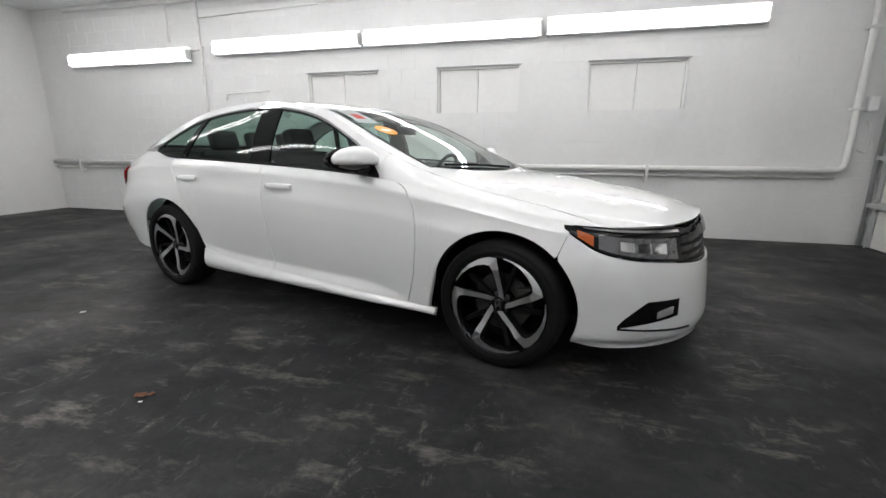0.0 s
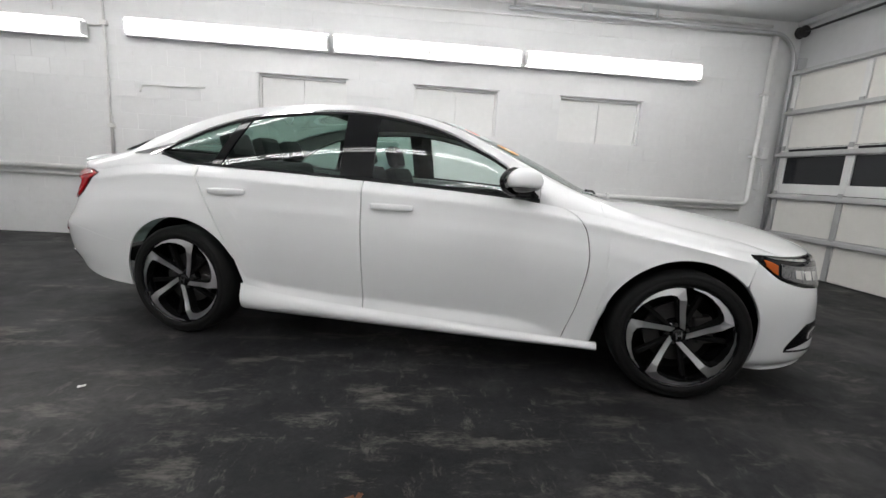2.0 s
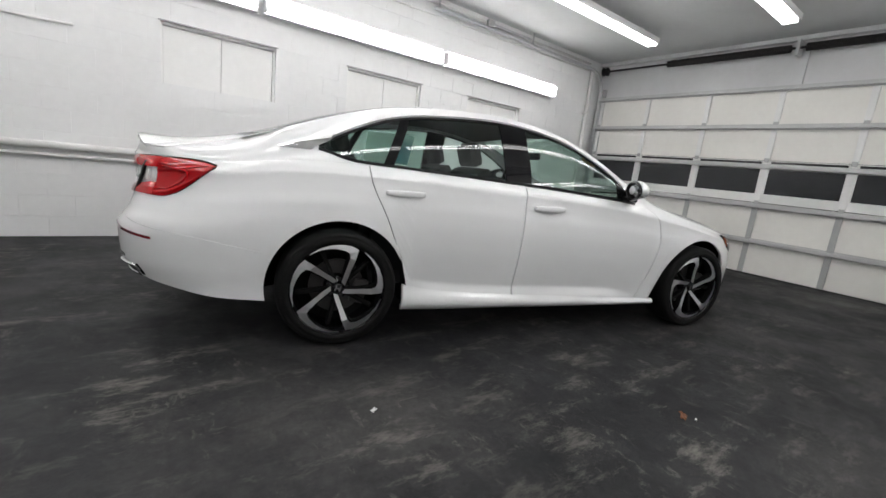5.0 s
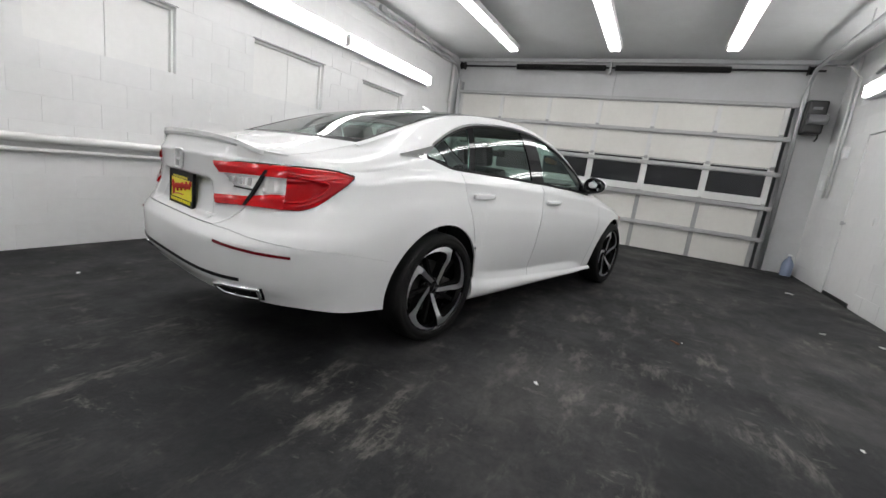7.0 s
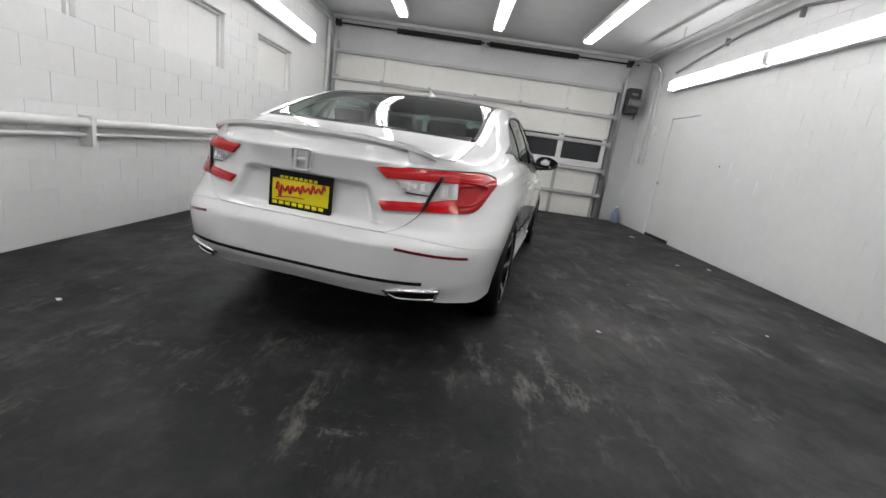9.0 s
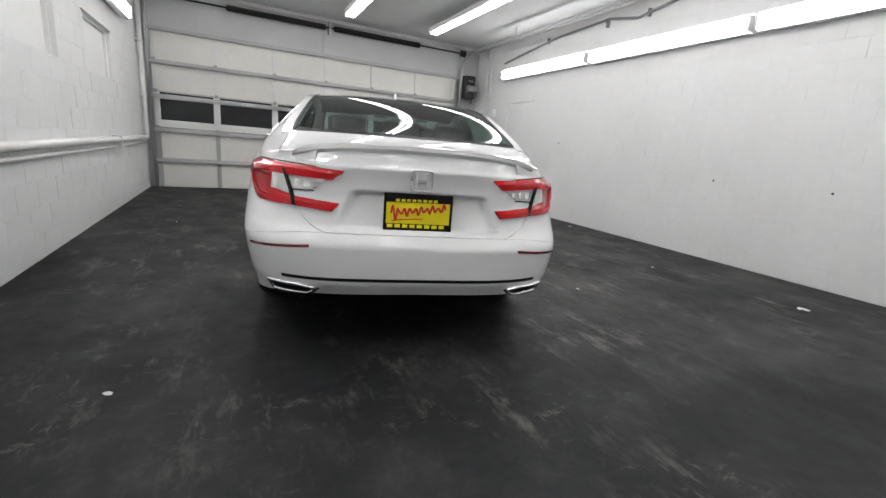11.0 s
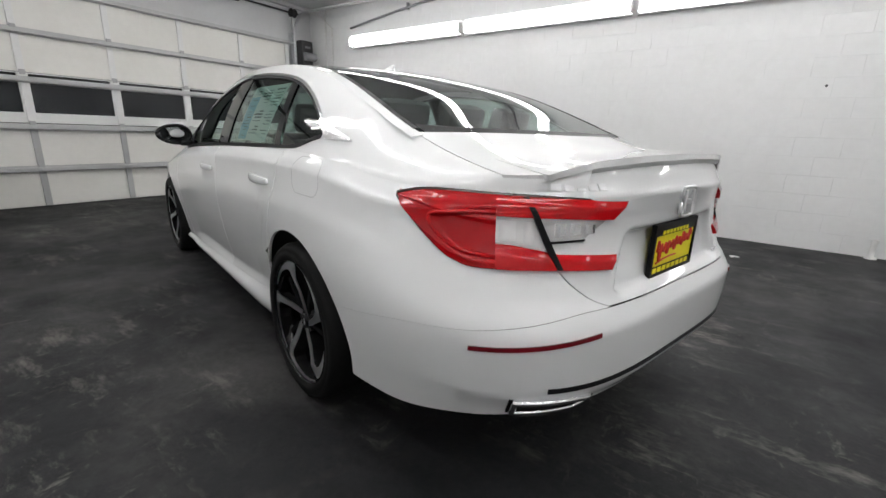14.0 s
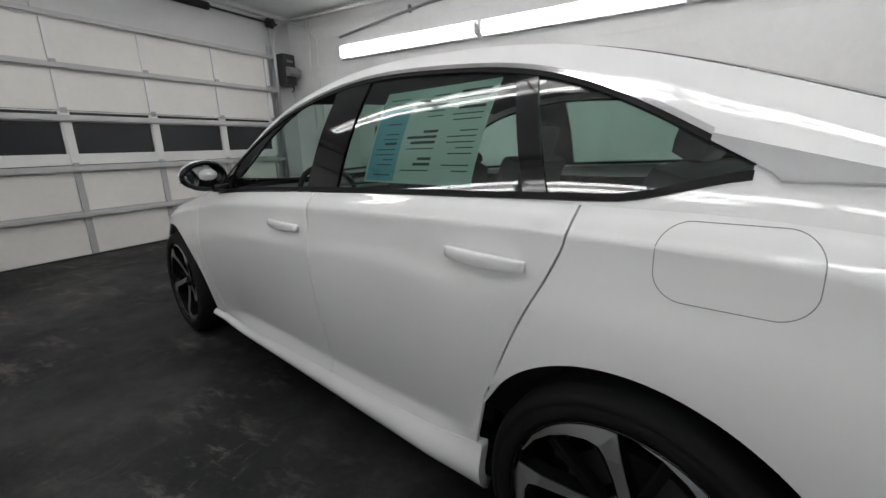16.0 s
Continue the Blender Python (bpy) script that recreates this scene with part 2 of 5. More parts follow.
# ---- sectional door ----
gate = thing("sectional_door", pose(0, 0, 0), "closed white sectional garage door with dark windows", "garage door", kind="structure")
GX = 3.70
Z_JOINTS = [0.012, 0.535, 1.075, 1.69, 2.205, 2.735]
STILES = [6.155, 5.215, 4.21, 3.24, 2.28, 1.29, 0.36]
for k, (za, zb) in enumerate(zip(Z_JOINTS, Z_JOINTS[1:])):
    for ya, yb in zip(STILES, STILES[1:]):
        lo, hi = yb + 0.004, ya - 0.004
        if k == 2:
            part("window_frame", boxes((GX - 0.012, GX + 0.03, lo, hi, za + 0.004, 1.205), (GX - 0.012, GX + 0.03, lo, hi, 1.674, zb - 0.004), (GX - 0.012, GX + 0.03, lo, lo + 0.05, 1.205, 1.674), (GX - 0.012, GX + 0.03, hi - 0.05, hi, 1.205, 1.674)), WHITE_FRAME_LIT_STILE, gate)
            part("pane", boxes((GX + 0.008, GX + 0.014, lo + 0.05, hi - 0.05, 1.205, 1.674)), NIGHT_GLASS, gate, "dark pane with night outside")
        else:
            part("panel", boxes((GX, GX + 0.03, lo, hi, za + 0.004, zb - 0.004), bevel=0.004), DOOR_PANEL, gate)
    # All stiles are grey steel; reflected light is coloured into the upper ones.
    for y in STILES:
        part("stile", boxes((GX - 0.022, GX - 0.002, y - 0.036, y + 0.036, za + 0.006, zb - 0.006), bevel=0.003), WHITE_FRAME_LIT_STILE if k >= 2 else STILE, gate)
for z in (0.50, 1.03, 1.60, 2.165, 2.695):
    ya, yb = GATE[0] - 0.02, GATE[1] + 0.02
    part("strut", boxes((GX - 0.072, GX - 0.060, ya, yb, z - 0.022, z + 0.022), (GX - 0.064, GX - 0.024, ya, yb, z + 0.016, z + 0.020), (GX - 0.064, GX - 0.024, ya, yb, z - 0.020, z - 0.016), (GX - 0.028, GX - 0.0235, ya, yb, z + 0.020, z + 0.040), (GX - 0.028, GX - 0.0235, ya, yb, z - 0.040, z - 0.020)), STRUT, gate)
for z in Z_JOINTS[1:-1]:
    for y in STILES:
        part("hinge", boxes((GX - 0.036, GX - 0.023, y - 0.03, y + 0.03, z - 0.03, z + 0.03), bevel=0.004), STILE, gate)
part("bottom_seal", boxes((GX - 0.004, GX + 0.034, GATE[0], GATE[1], 0.0, 0.014)), BLACK_PLASTIC, gate)


def door_track(y, x_end):
    t = thing("door_track", pose(0, 0, 0), "galvanised curved roller door track on brackets", "door track", "door tracks")
    pts = [(GX - 0.05, y, 0.02), (GX - 0.05, y, 2.80)] + [(GX - 0.05 - 0.36 * (1 - math.cos(a)), y, 2.80 + 0.40 * math.sin(a)) for a in [radians(d) for d in range(10, 91, 10)]] + [(x_end, y, 3.215)]
    bm = bmesh.new()
    for off in (-0.028, 0.028):
        tube([(p[0], p[1] + off * 0.4, p[2]) for p in pts], 0.02, 6, bm)
    part("rail", bm, STEEL, t, smooth=True)
    part("angle", boxes((GX - 0.03, X1 - 0.002, y - 0.05, y - 0.044, 0.0, 2.9), (X1 - 0.008, X1 - 0.002, y - 0.044, y + 0.03, 0.0, 2.9)), STEEL, t)
    for x in (x_end + 0.05, 1.6):
        part("hanger", boxes((x, x + 0.03, y - 0.004, y + 0.004, 3.2, TOP)), STEEL, t)
    for k in range(6):
        part("bracket", boxes((GX - 0.06, X1 - 0.003, y - 0.041, y - 0.035, 0.3 + 0.45 * k, 0.36 + 0.45 * k)), STEEL, t)
    return t


door_track(6.235, -0.36)
door_track(0.19, -0.9)

shaft = thing("torsion_shaft", pose(0, 0, 0), "steel door shaft with two dark torsion springs", "door spring")
part("bar", tube([(3.66, 0.02, 3.225), (3.66, 6.28, 3.225)], 0.016), DARK_STEEL, shaft, smooth=True)


def spring(ya, yb):
    """A close-wound coil round the shaft."""
    n = int(abs(yb - ya) / 0.02)
    prof = []
    for k in range(n):
        y = ya + (yb - ya) * k / n
        prof += [(0.042, y), (0.054, y + 0.005), (0.054, y + 0.013), (0.042, y + 0.018)]
    return lathe(prof, 12, centre=(3.66, 0, 3.222))


part("spring", spring(1.27, 3.10), DARK_STEEL, shaft)
part("spring", spring(3.27, 5.0), DARK_STEEL, shaft)
for y in (0.2, 6.2):
    part("cable_drum", lathe([(0.016, y - 0.05), (0.075, y - 0.05), (0.078, y - 0.04), (0.06, y - 0.03), (0.06, y + 0.03), (0.078, y + 0.04), (0.016, y + 0.045)], 20, centre=(3.66, 0, 3.225)), DARK_STEEL, shaft)
part("centre_bracket", boxes((3.60, 3.79, 3.165, 3.20, 3.12, 3.33), (3.772, 3.797, 3.08, 3.29, 2.74, 3.39)), HEADER_PAINT, shaft)
setting("trim_header", boxes((3.70, 3.797, Y0 + 0.01, Y1 - 0.01, 3.335, 3.395)), HEADER_PAINT, "painted timber ledger under the ceiling", "beam")
setting("trim_gate_south", boxes((3.755, 3.797, 0.06, 0.14, 0.0, 3.33)), HEADER_PAINT, "painted door post", "trim")

opener = thing("door_opener", pose(3.60, 0.03, 2.52), "dark grey wall-mounted garage door opener", "opener")
part("housing", boxes((-0.12, 0.14, -0.13, 0.13, -0.26, 0.24), bevel=0.03), BLACK_PLASTIC, opener, smooth=False)
part("motor", lathe([(0.0, -0.15), (0.07, -0.15), (0.075, -0.13), (0.075, 0.1), (0.0, 0.1)], 20, centre=(-0.15, 0.0, -0.05)), GREY_PLASTIC, opener)
part("name_plate", boxes((-0.126, -0.121, -0.06, 0.06, 0.1, 0.14)), GREY_PLASTIC, opener)
part("mounting_bracket", boxes((0.14, 0.197, -0.1, 0.1, -0.2, 0.2)), STEEL, opener)
part("chain_hoist", tube([(-0.05, -0.1, -0.26), (-0.05, -0.1, -0.33), (-0.02, -0.08, -0.36)], 0.012), BLACK_PLASTIC, opener)


def conduit(label, pts, r, material=PIPE_PAINT, clamps=()):
    c = thing("conduit", pose(0, 0, 0), label, "conduit", "painted conduits")
    part("pipe", tube(pts, r), material, c, smooth=True)
    for a, b, c0, c1, z0, z1 in clamps:
        part("clamp", boxes((a, b, c0, c1, z0, z1), bevel=0.003), material, c)
    return c


def bend(a, corner, b, r=0.08, n=6):
    """Points of a pipe from a to b with a rounded elbow at corner."""
    a, c, b = Vector(a), Vector(corner), Vector(b)
    p, q = c + (a - c).normalized() * r, c + (b - c).normalized() * r
    return [tuple(a)] + [tuple(p.lerp(c, k / n).lerp(c.lerp(q, k / n), k / n)) for k in range(n + 1)] + [tuple(b)]


W = Y1 - 0.05
conduit("white painted water pipe along the wall", [(X0 + 0.02, W - 0.01, 0.865)] + bend((-6, W - 0.01, 0.868), (3.375, W - 0.01, 0.885), (3.375, W - 0.01, 3.19), 0.1)[1:], 0.036,
        clamps=[(x - 0.02, x + 0.02, W - 0.05, Y1, 0.70, 0.93) for x in (-8.2, -5.0, -2.42, 1.26)] + [(3.32, 3.43, W - 0.05, Y1, z, z + 0.03) for z in (1.55, 2.4)])
conduit("thin white pipe under the larger one", [(X0 + 0.02, W + 0.01, 0.775), (-2.45, W + 0.01, 0.785), (3.30, W + 0.01, 0.80)], 0.017)
conduit("white electrical conduit up the wall", [(-5.36, W + 0.02, 0.9), (-5.36, W + 0.02, TOP - 0.01)], 0.017, clamps=[(-5.40, -5.32, W, Y1, z, z + 0.05) for z in (1.4, 2.62)])
conduit("thin vertical pipe joint beside the lamp", [(-5.95, W + 0.03, 2.75), (-5.95, W + 0.03, 3.28), (-5.62, W + 0.03, 3.32)], 0.012)
conduit("short conduit feeding the lamp", [(-5.36, W + 0.02, 2.62), (-5.56, W + 0.02, 2.60)], 0.012)
conduit("thin conduit under the ceiling", [(-5.36, W + 0.03, 3.07), (-3.2, W + 0.03, 3.13), (3.3, W + 0.03, 3.19)], 0.011)
conduit("thin surface pipe with a bend", bend((-4.99, W + 0.035, 1.86), (-4.98, W + 0.035, 1.95), (-4.2, W + 0.035, 1.97), 0.05), 0.011)
conduit("looped cable to the door sensor", [(3.52, W + 0.02, 1.45), (3.58, W + 0.02, 1.3), (3.6, W + 0.02, 1.15), (3.55, W + 0.02, 1.08), (3.47, W + 0.02, 1.12)], 0.008)
sw = thing("junction_box", pose(3.53, Y1 - 0.03, 1.62), "small white junction box on the wall", "junction box", "wall boxes")
part("box_body", boxes((-0.05, 0.05, -0.03, 0.027, -0.08, 0.08), bevel=0.008), ENAMEL, sw)
part("box_lid", boxes((-0.042, 0.042, -0.036, -0.031, -0.07, 0.07), bevel=0.003), ENAMEL, sw)
copy_thing(sw, pose(2.87, Y0 + 0.03, 1.95, 0, 0, 180))
copy_thing(sw, pose(3.35, Y0 + 0.03, 1.50, 0, 0, 180))
copy_thing(sw, pose(X0 + 0.03, 5.25, 1.35, 0, 0, 90))
V = Y0 + 0.03
conduit("white conduit down from the opener", [(3.30, V, 1.30), (3.30, V, TOP - 0.02)], 0.016)
conduit("white conduit beside the opener", [(3.12, V, 1.30), (3.12, V, 3.0), (3.3, V + 0.1, 3.2), (3.55, V + 0.2, 3.28)], 0.016)
conduit("grey armoured cable under the ceiling", [(2.6, V, 2.95), (2.1, V, 3.02), (1.5, V, 3.10), (0.9, V, 3.17), (-0.2, V, 3.22), (-0.75, V, 3.12), (-1.6, V, 3.25), (-3.5, V, 3.3)], 0.02, GREY_PLASTIC, clamps=[(x, x + 0.03, Y0, V + 0.025, 3.1, 3.2) for x in (1.2, -0.2, -0.95)])
conduit("white conduit along the ceiling corner", [(3.7, V + 0.05, 3.33), (-8.0, V + 0.05, 3.34)], 0.02)
conduit("white conduit along the opposite ceiling corner", [(3.3, W, 3.30), (-8.0, W, 3.32)], 0.018)
track_light = thing("trolley_arm", pose(0.6, 6.235, 3.24), "thin steel operator arm on the door track", "bracket")
part("arm", boxes((0.0, 0.95, -0.012, 0.012, 0.03, 0.06), bevel=0.003), STEEL, track_light)
part("plate", boxes((0.0, 0.12, -0.03, 0.03, -0.006, 0.09), bevel=0.003), STEEL, track_light)


def strip_lamp(x0, x1, base, face, name="strip_lamp"):
    """An eight-foot strip lamp with two pairs of tubes. base: pose of its back plate's middle, local y away from the mount."""
    lamp = thing(name, base, "white twin-tube fluorescent strip lamp, switched on", "lamp", face)
    h = (x1 - x0) / 2
    part("housing", boxes((-h, h, 0.0, 0.055, -0.035, 0.035), (-h, h, 0.0, 0.012, -0.098, 0.098), (-h, h, 0.0, 0.075, -0.104, -0.098), (-h, h, 0.0, 0.075, 0.098, 0.104)), ENAMEL, lamp)
    for s in (-1, 1):
        for z in (-0.055, 0.055):
            a, b = (-h + 0.03, -0.02) if s < 0 else (0.02, h - 0.03)
            part("tube", tube([(a, 0.085, z), (b, 0.085, z)], 0.019, 10), TUBE, lamp, smooth=True)
    for x in (-h + 0.012, -0.001, h - 0.012):
        part("lamp_holder", boxes((x - 0.012, x + 0.012, 0.012, 0.105, -0.078, 0.078), bevel=0.003), ENAMEL, lamp)
    return lamp


north = strip_lamp(-1.22, 1.22, pose(1.137, Y1 - 0.035, 2.615, 0, 0, 180), "lamps on the window wall")
for x in (-0.85, 0.85):
    part("bracket", boxes((x - 0.05, x + 0.05, -0.034, 0.0, -0.02, 0.02)), ENAMEL, north)
for x in (-1.36, -3.86):
    copy_thing(north, pose(x, Y1 - 0.035, 2.61, 0, 0, 180))
copy_thing(north, pose(-6.77, Y1 - 0.035, 2.545, 0, 0, 180))
south = copy_thing(north, pose(1.33, Y0 + 0.035, 2.70))
for x in (-1.18, -3.68, -6.18):
    copy_thing(north, pose(x, Y0 + 0.035, 2.695))
for o in scene.objects:
    if o.parent is None and o.name.startswith("strip_lamp") and o.location.y < 0:
        o["group"] = "lamps on the plain wall"
over = copy_thing(north, pose(1.46, 4.76, TOP - 0.065, -90, 0, 0))
over["group"] = "lamps on the ceiling"
for x in (-0.85, 0.85):
    part("hanger", boxes((x - 0.03, x + 0.03, -0.064, -0.035, -0.015, 0.015)), ENAMEL, over)
for y in (4.76, 3.03, 1.385):
    for x in (1.46, -1.02, -3.5, -5.98):
        if (x, y) != (1.46, 4.76):
            copy_thing(over, pose(x, y, TOP - 0.065, -90, 0, 0))

# hooks and small things along the plain wall
for k, z in enumerate((2.175, 1.82, 1.418, 1.018)):
    h = thing("wall_hook", pose(-5.10, Y0, z), "small painted steel bracket on the wall", "hook", "wall hooks")
    part("base_plate", boxes((-0.05, 0.05, 0.0, 0.006, -0.03, 0.03), bevel=0.002), PIPE_PAINT, h)
    part("hook", tube([(0, 0.004, 0), (0, 0.05, -0.005), (0.0, 0.075, 0.01), (0, 0.075, 0.03)], 0.008), STEEL, h, smooth=True)
stub = thing("pipe_stub", pose(-5.09, Y0 + 0.06, 0), "capped white pipe stub rising from the floor", "pipe")
part("pipe", lathe([(0.0, 0.19), (0.028, 0.19), (0.03, 0.16), (0.026, 0.155), (0.026, 0.02), (0.05, 0.018), (0.05, 0.0)], 16, axis="Z"), PIPE_PAINT, stub, smooth=True)
part("cap", lathe([(0.0, 0.2), (0.03, 0.2), (0.034, 0.191), (0.034, 0.17)], 16, axis="Z"), PIPE_PAINT, stub)
jug = thing("plastic_jug", pose(3.55, -0.16, 0), "blue-grey plastic jug standing in the corner", "jug")
part("bottle", lathe([(0.0, 0.0), (0.075, 0.0), (0.08, 0.02), (0.08, 0.2), (0.05, 0.27), (0.025, 0.3), (0.025, 0.33), (0.0, 0.33)], 20, axis="Z"), BLUE_PLASTIC, jug, smooth=True)
part("cap", lathe([(0.0, 0.36), (0.028, 0.36), (0.03, 0.331)], 16, axis="Z"), ENAMEL, jug)
for x, z in ((-3.495, 0.953), (-2.306, 0.964), (-4.4, 1.72), (0.6, 1.35)):
    b = thing("wall_anchor", pose(x, Y0, z), "small dark anchor hole in the wall", "anchor", "wall anchors")
    part("plug", lathe([(0.0, 0.004), (0.010, 0.004), (0.013, 0.0)], 10), BLACK_PLASTIC, b)

def scrap(name, x, y, size, material, label, category, group, turn):
    """A crumpled small sheet lying on the floor."""
    rnd = random.Random(int(abs(x * 1000 + y * 77)))
    bm = bmesh.new()
    bmesh.ops.create_grid(bm, x_segments=4, y_segments=4, size=0.5)
    for v in bm.verts:
        r = 1 - 0.25 * rnd.random()
        v.co = Vector((v.co.x * size * r, v.co.y * size * 0.6 * r, 0.004 + size * 0.18 * rnd.random()))
    bmesh.ops.solidify(bm, geom=bm.faces[:], thickness=0.0015)
    ob = new(name, as_mesh(name, bm, material))
    ob.matrix_world = pose(x, y, 0.001, 0, 0, turn)
    return tagged(ob, label, category, group)


scrap("dry_leaf", -1.685, 1.64, 0.055, LEAF_BROWN, "curled brown dry leaf on the floor", "leaf", "", 20)
scrap("dry_leaf", -1.65, 1.66, 0.035, LEAF_BROWN, "curled brown dry leaf on the floor", "leaf", "", 70)
for x, y, s, r in ((-3.93, 0.73, 0.09, 10), (1.65, 0.21, 0.1, 40), (-0.29, 0.41, 0.05, 80), (-0.31, 0.01, 0.06, 0), (-3.0, 2.35, 0.035, 30), (-1.64, 1.60, 0.018, 15), (-3.63, 5.47, 0.04, 60), (-2.6, 0.9, 0.03, 0), (0.2, 5.6, 0.03, 0)):
    scrap("paper_scrap", x, y, s, PAPER, "small white scrap of litter on the floor", "litter", "litter on the floor", r)

import functools

# ---- the car ----
PEARL = mat("pearl_white_paint", (0.765, 0.772, 0.775), 0.35, coat=1.0)
PEARL.node_tree.nodes["Principled BSDF"].inputs["Coat IOR"].default_value = 1.55
PEARL.node_tree.nodes["Principled BSDF"].inputs["Specular IOR Level"].default_value = 0.25
PEARL.node_tree.nodes["Principled BSDF"].inputs["Coat Roughness"].default_value = 0.015
CHROME = mat("chrome", (0.86, 0.86, 0.87), 0.08, 1.0)
SATIN_CHROME = mat("satin_chrome", (0.70, 0.70, 0.71), 0.12, 1.0)
SATIN = mat("machined_alloy", (0.80, 0.80, 0.81), 0.30, 1.0)
GLOSS_BLACK = mat("gloss_black", (0.006, 0.006, 0.007), 0.05)
TRIM_BLACK = mat("trim_black", (0.009, 0.009, 0.010), 0.45)
RUBBER = mat("tyre_rubber", (0.005, 0.005, 0.005), 0.7)
bump(RUBBER, spots(RUBBER, 220, 3, 0.6), 0.2, 0.002)
LINER = mat("wheel_liner", (0.005, 0.005, 0.005), 0.85)
IRON = mat("brake_iron", (0.05, 0.048, 0.047), 0.5, 0.6)
RED_LENS = mat("red_lens", (0.47, 0.003, 0.006), 0.2, coat=0.8)
RED_DEEP = mat("red_lens_deep", (0.40, 0.002, 0.005), 0.2, coat=0.8)
SEAL_RED = mat("lens_edge", (0.035, 0.003, 0.004), 0.2)
DARK_RED = mat("dark_red_lens", (0.16, 0.006, 0.012), 0.1, coat=1.0)
CLEAR_LENS = mat("clear_lens", (0.62, 0.61, 0.60), 0.1, 0.35, coat=1.0)
HEAD_LENS = mat("headlamp_lens", (0.26, 0.26, 0.27), 0.16, 0.8, coat=0.4)
bump(HEAD_LENS, spots(HEAD_LENS, 20, 2, 0.5), 0.35, 0.02)
TAIL_CLEAR = mat("clear_tail_lens", (0.72, 0.71, 0.71), 0.14, 0.4, coat=0.8)
bump(TAIL_CLEAR, spots(TAIL_CLEAR, 22, 1, 0.4), 0.3, 0.02)
AMBER_LENS = mat("amber_lens", (0.42, 0.085, 0.012), 0.12)
SEAT_CLOTH = mat("seat_cloth", (0.022, 0.022, 0.024), 0.85)
HEADLINER = mat("headliner", (0.09, 0.09, 0.09), 0.9)
PLATE_YELLOW = mat("plate_yellow", (0.82, 0.72, 0.01), 0.4)
SCRIPT_RED = mat("script_red", (0.55, 0.03, 0.02), 0.4)
STICKER_WHITE = mat("sticker_paper", (0.72, 0.80, 0.78), 0.5)
STICKER_BLUE = mat("sticker_blue", (0.25, 0.52, 0.68), 0.5)
STICKER_ORANGE = mat("sticker_orange", (0.85, 0.36, 0.06), 0.5)
INK = mat("print_ink", (0.04, 0.045, 0.05), 0.5)

for paper in (STICKER_WHITE, STICKER_BLUE):
    lit = paper.node_tree.nodes.new("ShaderNodeBsdfTranslucent")
    lit.inputs[0].default_value = paper.node_tree.nodes["Principled BSDF"].inputs["Base Color"].default_value
    both_ways = paper.node_tree.nodes.new("ShaderNodeMixShader")
    both_ways.inputs[0].default_value = 0.45
    paper.node_tree.links.new(paper.node_tree.nodes["Principled BSDF"].outputs[0], both_ways.inputs[1])
    paper.node_tree.links.new(lit.outputs[0], both_ways.inputs[2])
    paper.node_tree.links.new(both_ways.outputs[0], paper.node_tree.nodes["Material Output"].inputs[0])


def glass_mat(name, tint):
    """Tinted glazing: clear through, mirror at its own gloss."""
    m = bpy.data.materials.new(name)
    m.use_nodes = True
    t = m.node_tree
    t.nodes.clear()
    out = t.nodes.new("ShaderNodeOutputMaterial")
    mix = t.nodes.new("ShaderNodeMixShader")
    see = t.nodes.new("ShaderNodeBsdfTransparent")
    see.inputs[0].default_value = (*tint, 1)
    gloss = t.nodes.new("ShaderNodeBsdfGlossy")
    gloss.inputs["Roughness"].default_value = 0.01
    facing = t.nodes.new("ShaderNodeLayerWeight")
    power = t.nodes.new("ShaderNodeMath")
    power.operation = "POWER"
    power.inputs[1].default_value = 5.0
    reach = t.nodes.new("ShaderNodeMath")
    reach.operation = "MULTIPLY_ADD"
    reach.inputs[1].default_value = 0.90
    reach.inputs[2].default_value = 0.07
    for a, b in ((facing.outputs["Facing"], power.inputs[0]), (power.outputs[0], reach.inputs[0]), (reach.outputs[0], mix.inputs[0]), (see.outputs[0], mix.inputs[1]), (gloss.outputs[0], mix.inputs[2]), (mix.outputs[0], out.inputs[0])):
        t.links.new(a, b)
    return m


GLASS = glass_mat("tinted_glass", (0.68, 0.82, 0.765))
REAR_GLASS = glass_mat("rear_glass", (0.50, 0.64, 0.585))

for m_, level in ((RUBBER, 0.2), (LINER, 0.1), (TRIM_BLACK, 0.12), (GLOSS_BLACK, 0.3), (RED_LENS, 0.02), (RED_DEEP, 0.02)):
    m_.node_tree.nodes["Principled BSDF"].inputs["Specular IOR Level"].default_value = level


def curve(*pts):
    """A smooth curve through (x, value) that does not overshoot."""
    p = np.array(sorted(pts), float)
    x, v = p[:, 0], p[:, 1]
    h, s = np.diff(x), np.diff(v) / np.diff(x)
    d = np.zeros(len(x))
    d[0], d[-1] = s[0], s[-1]
    for k in range(1, len(x) - 1):
        if s[k - 1] * s[k] > 0:
            w1, w2 = 2 * h[k] + h[k - 1], h[k] + 2 * h[k - 1]
            d[k] = (w1 + w2) / (w1 / s[k - 1] + w2 / s[k])

    xs, vs, hs, ds = x.tolist(), v.tolist(), h.tolist(), d.tolist()
    last = len(hs) - 1

    def at(q):
        q = min(max(q, xs[0]), xs[-1])
        k = 0
        while k < last and q >= xs[k + 1]:
            k += 1
        t = (q - xs[k]) / hs[k]
        o = 1 - t
        return vs[k] * (1 + 2 * t) * o * o + hs[k] * ds[k] * t * o * o + vs[k + 1] * t * t * (3 - 2 * t) - hs[k] * ds[k + 1] * t * t * o

    return at


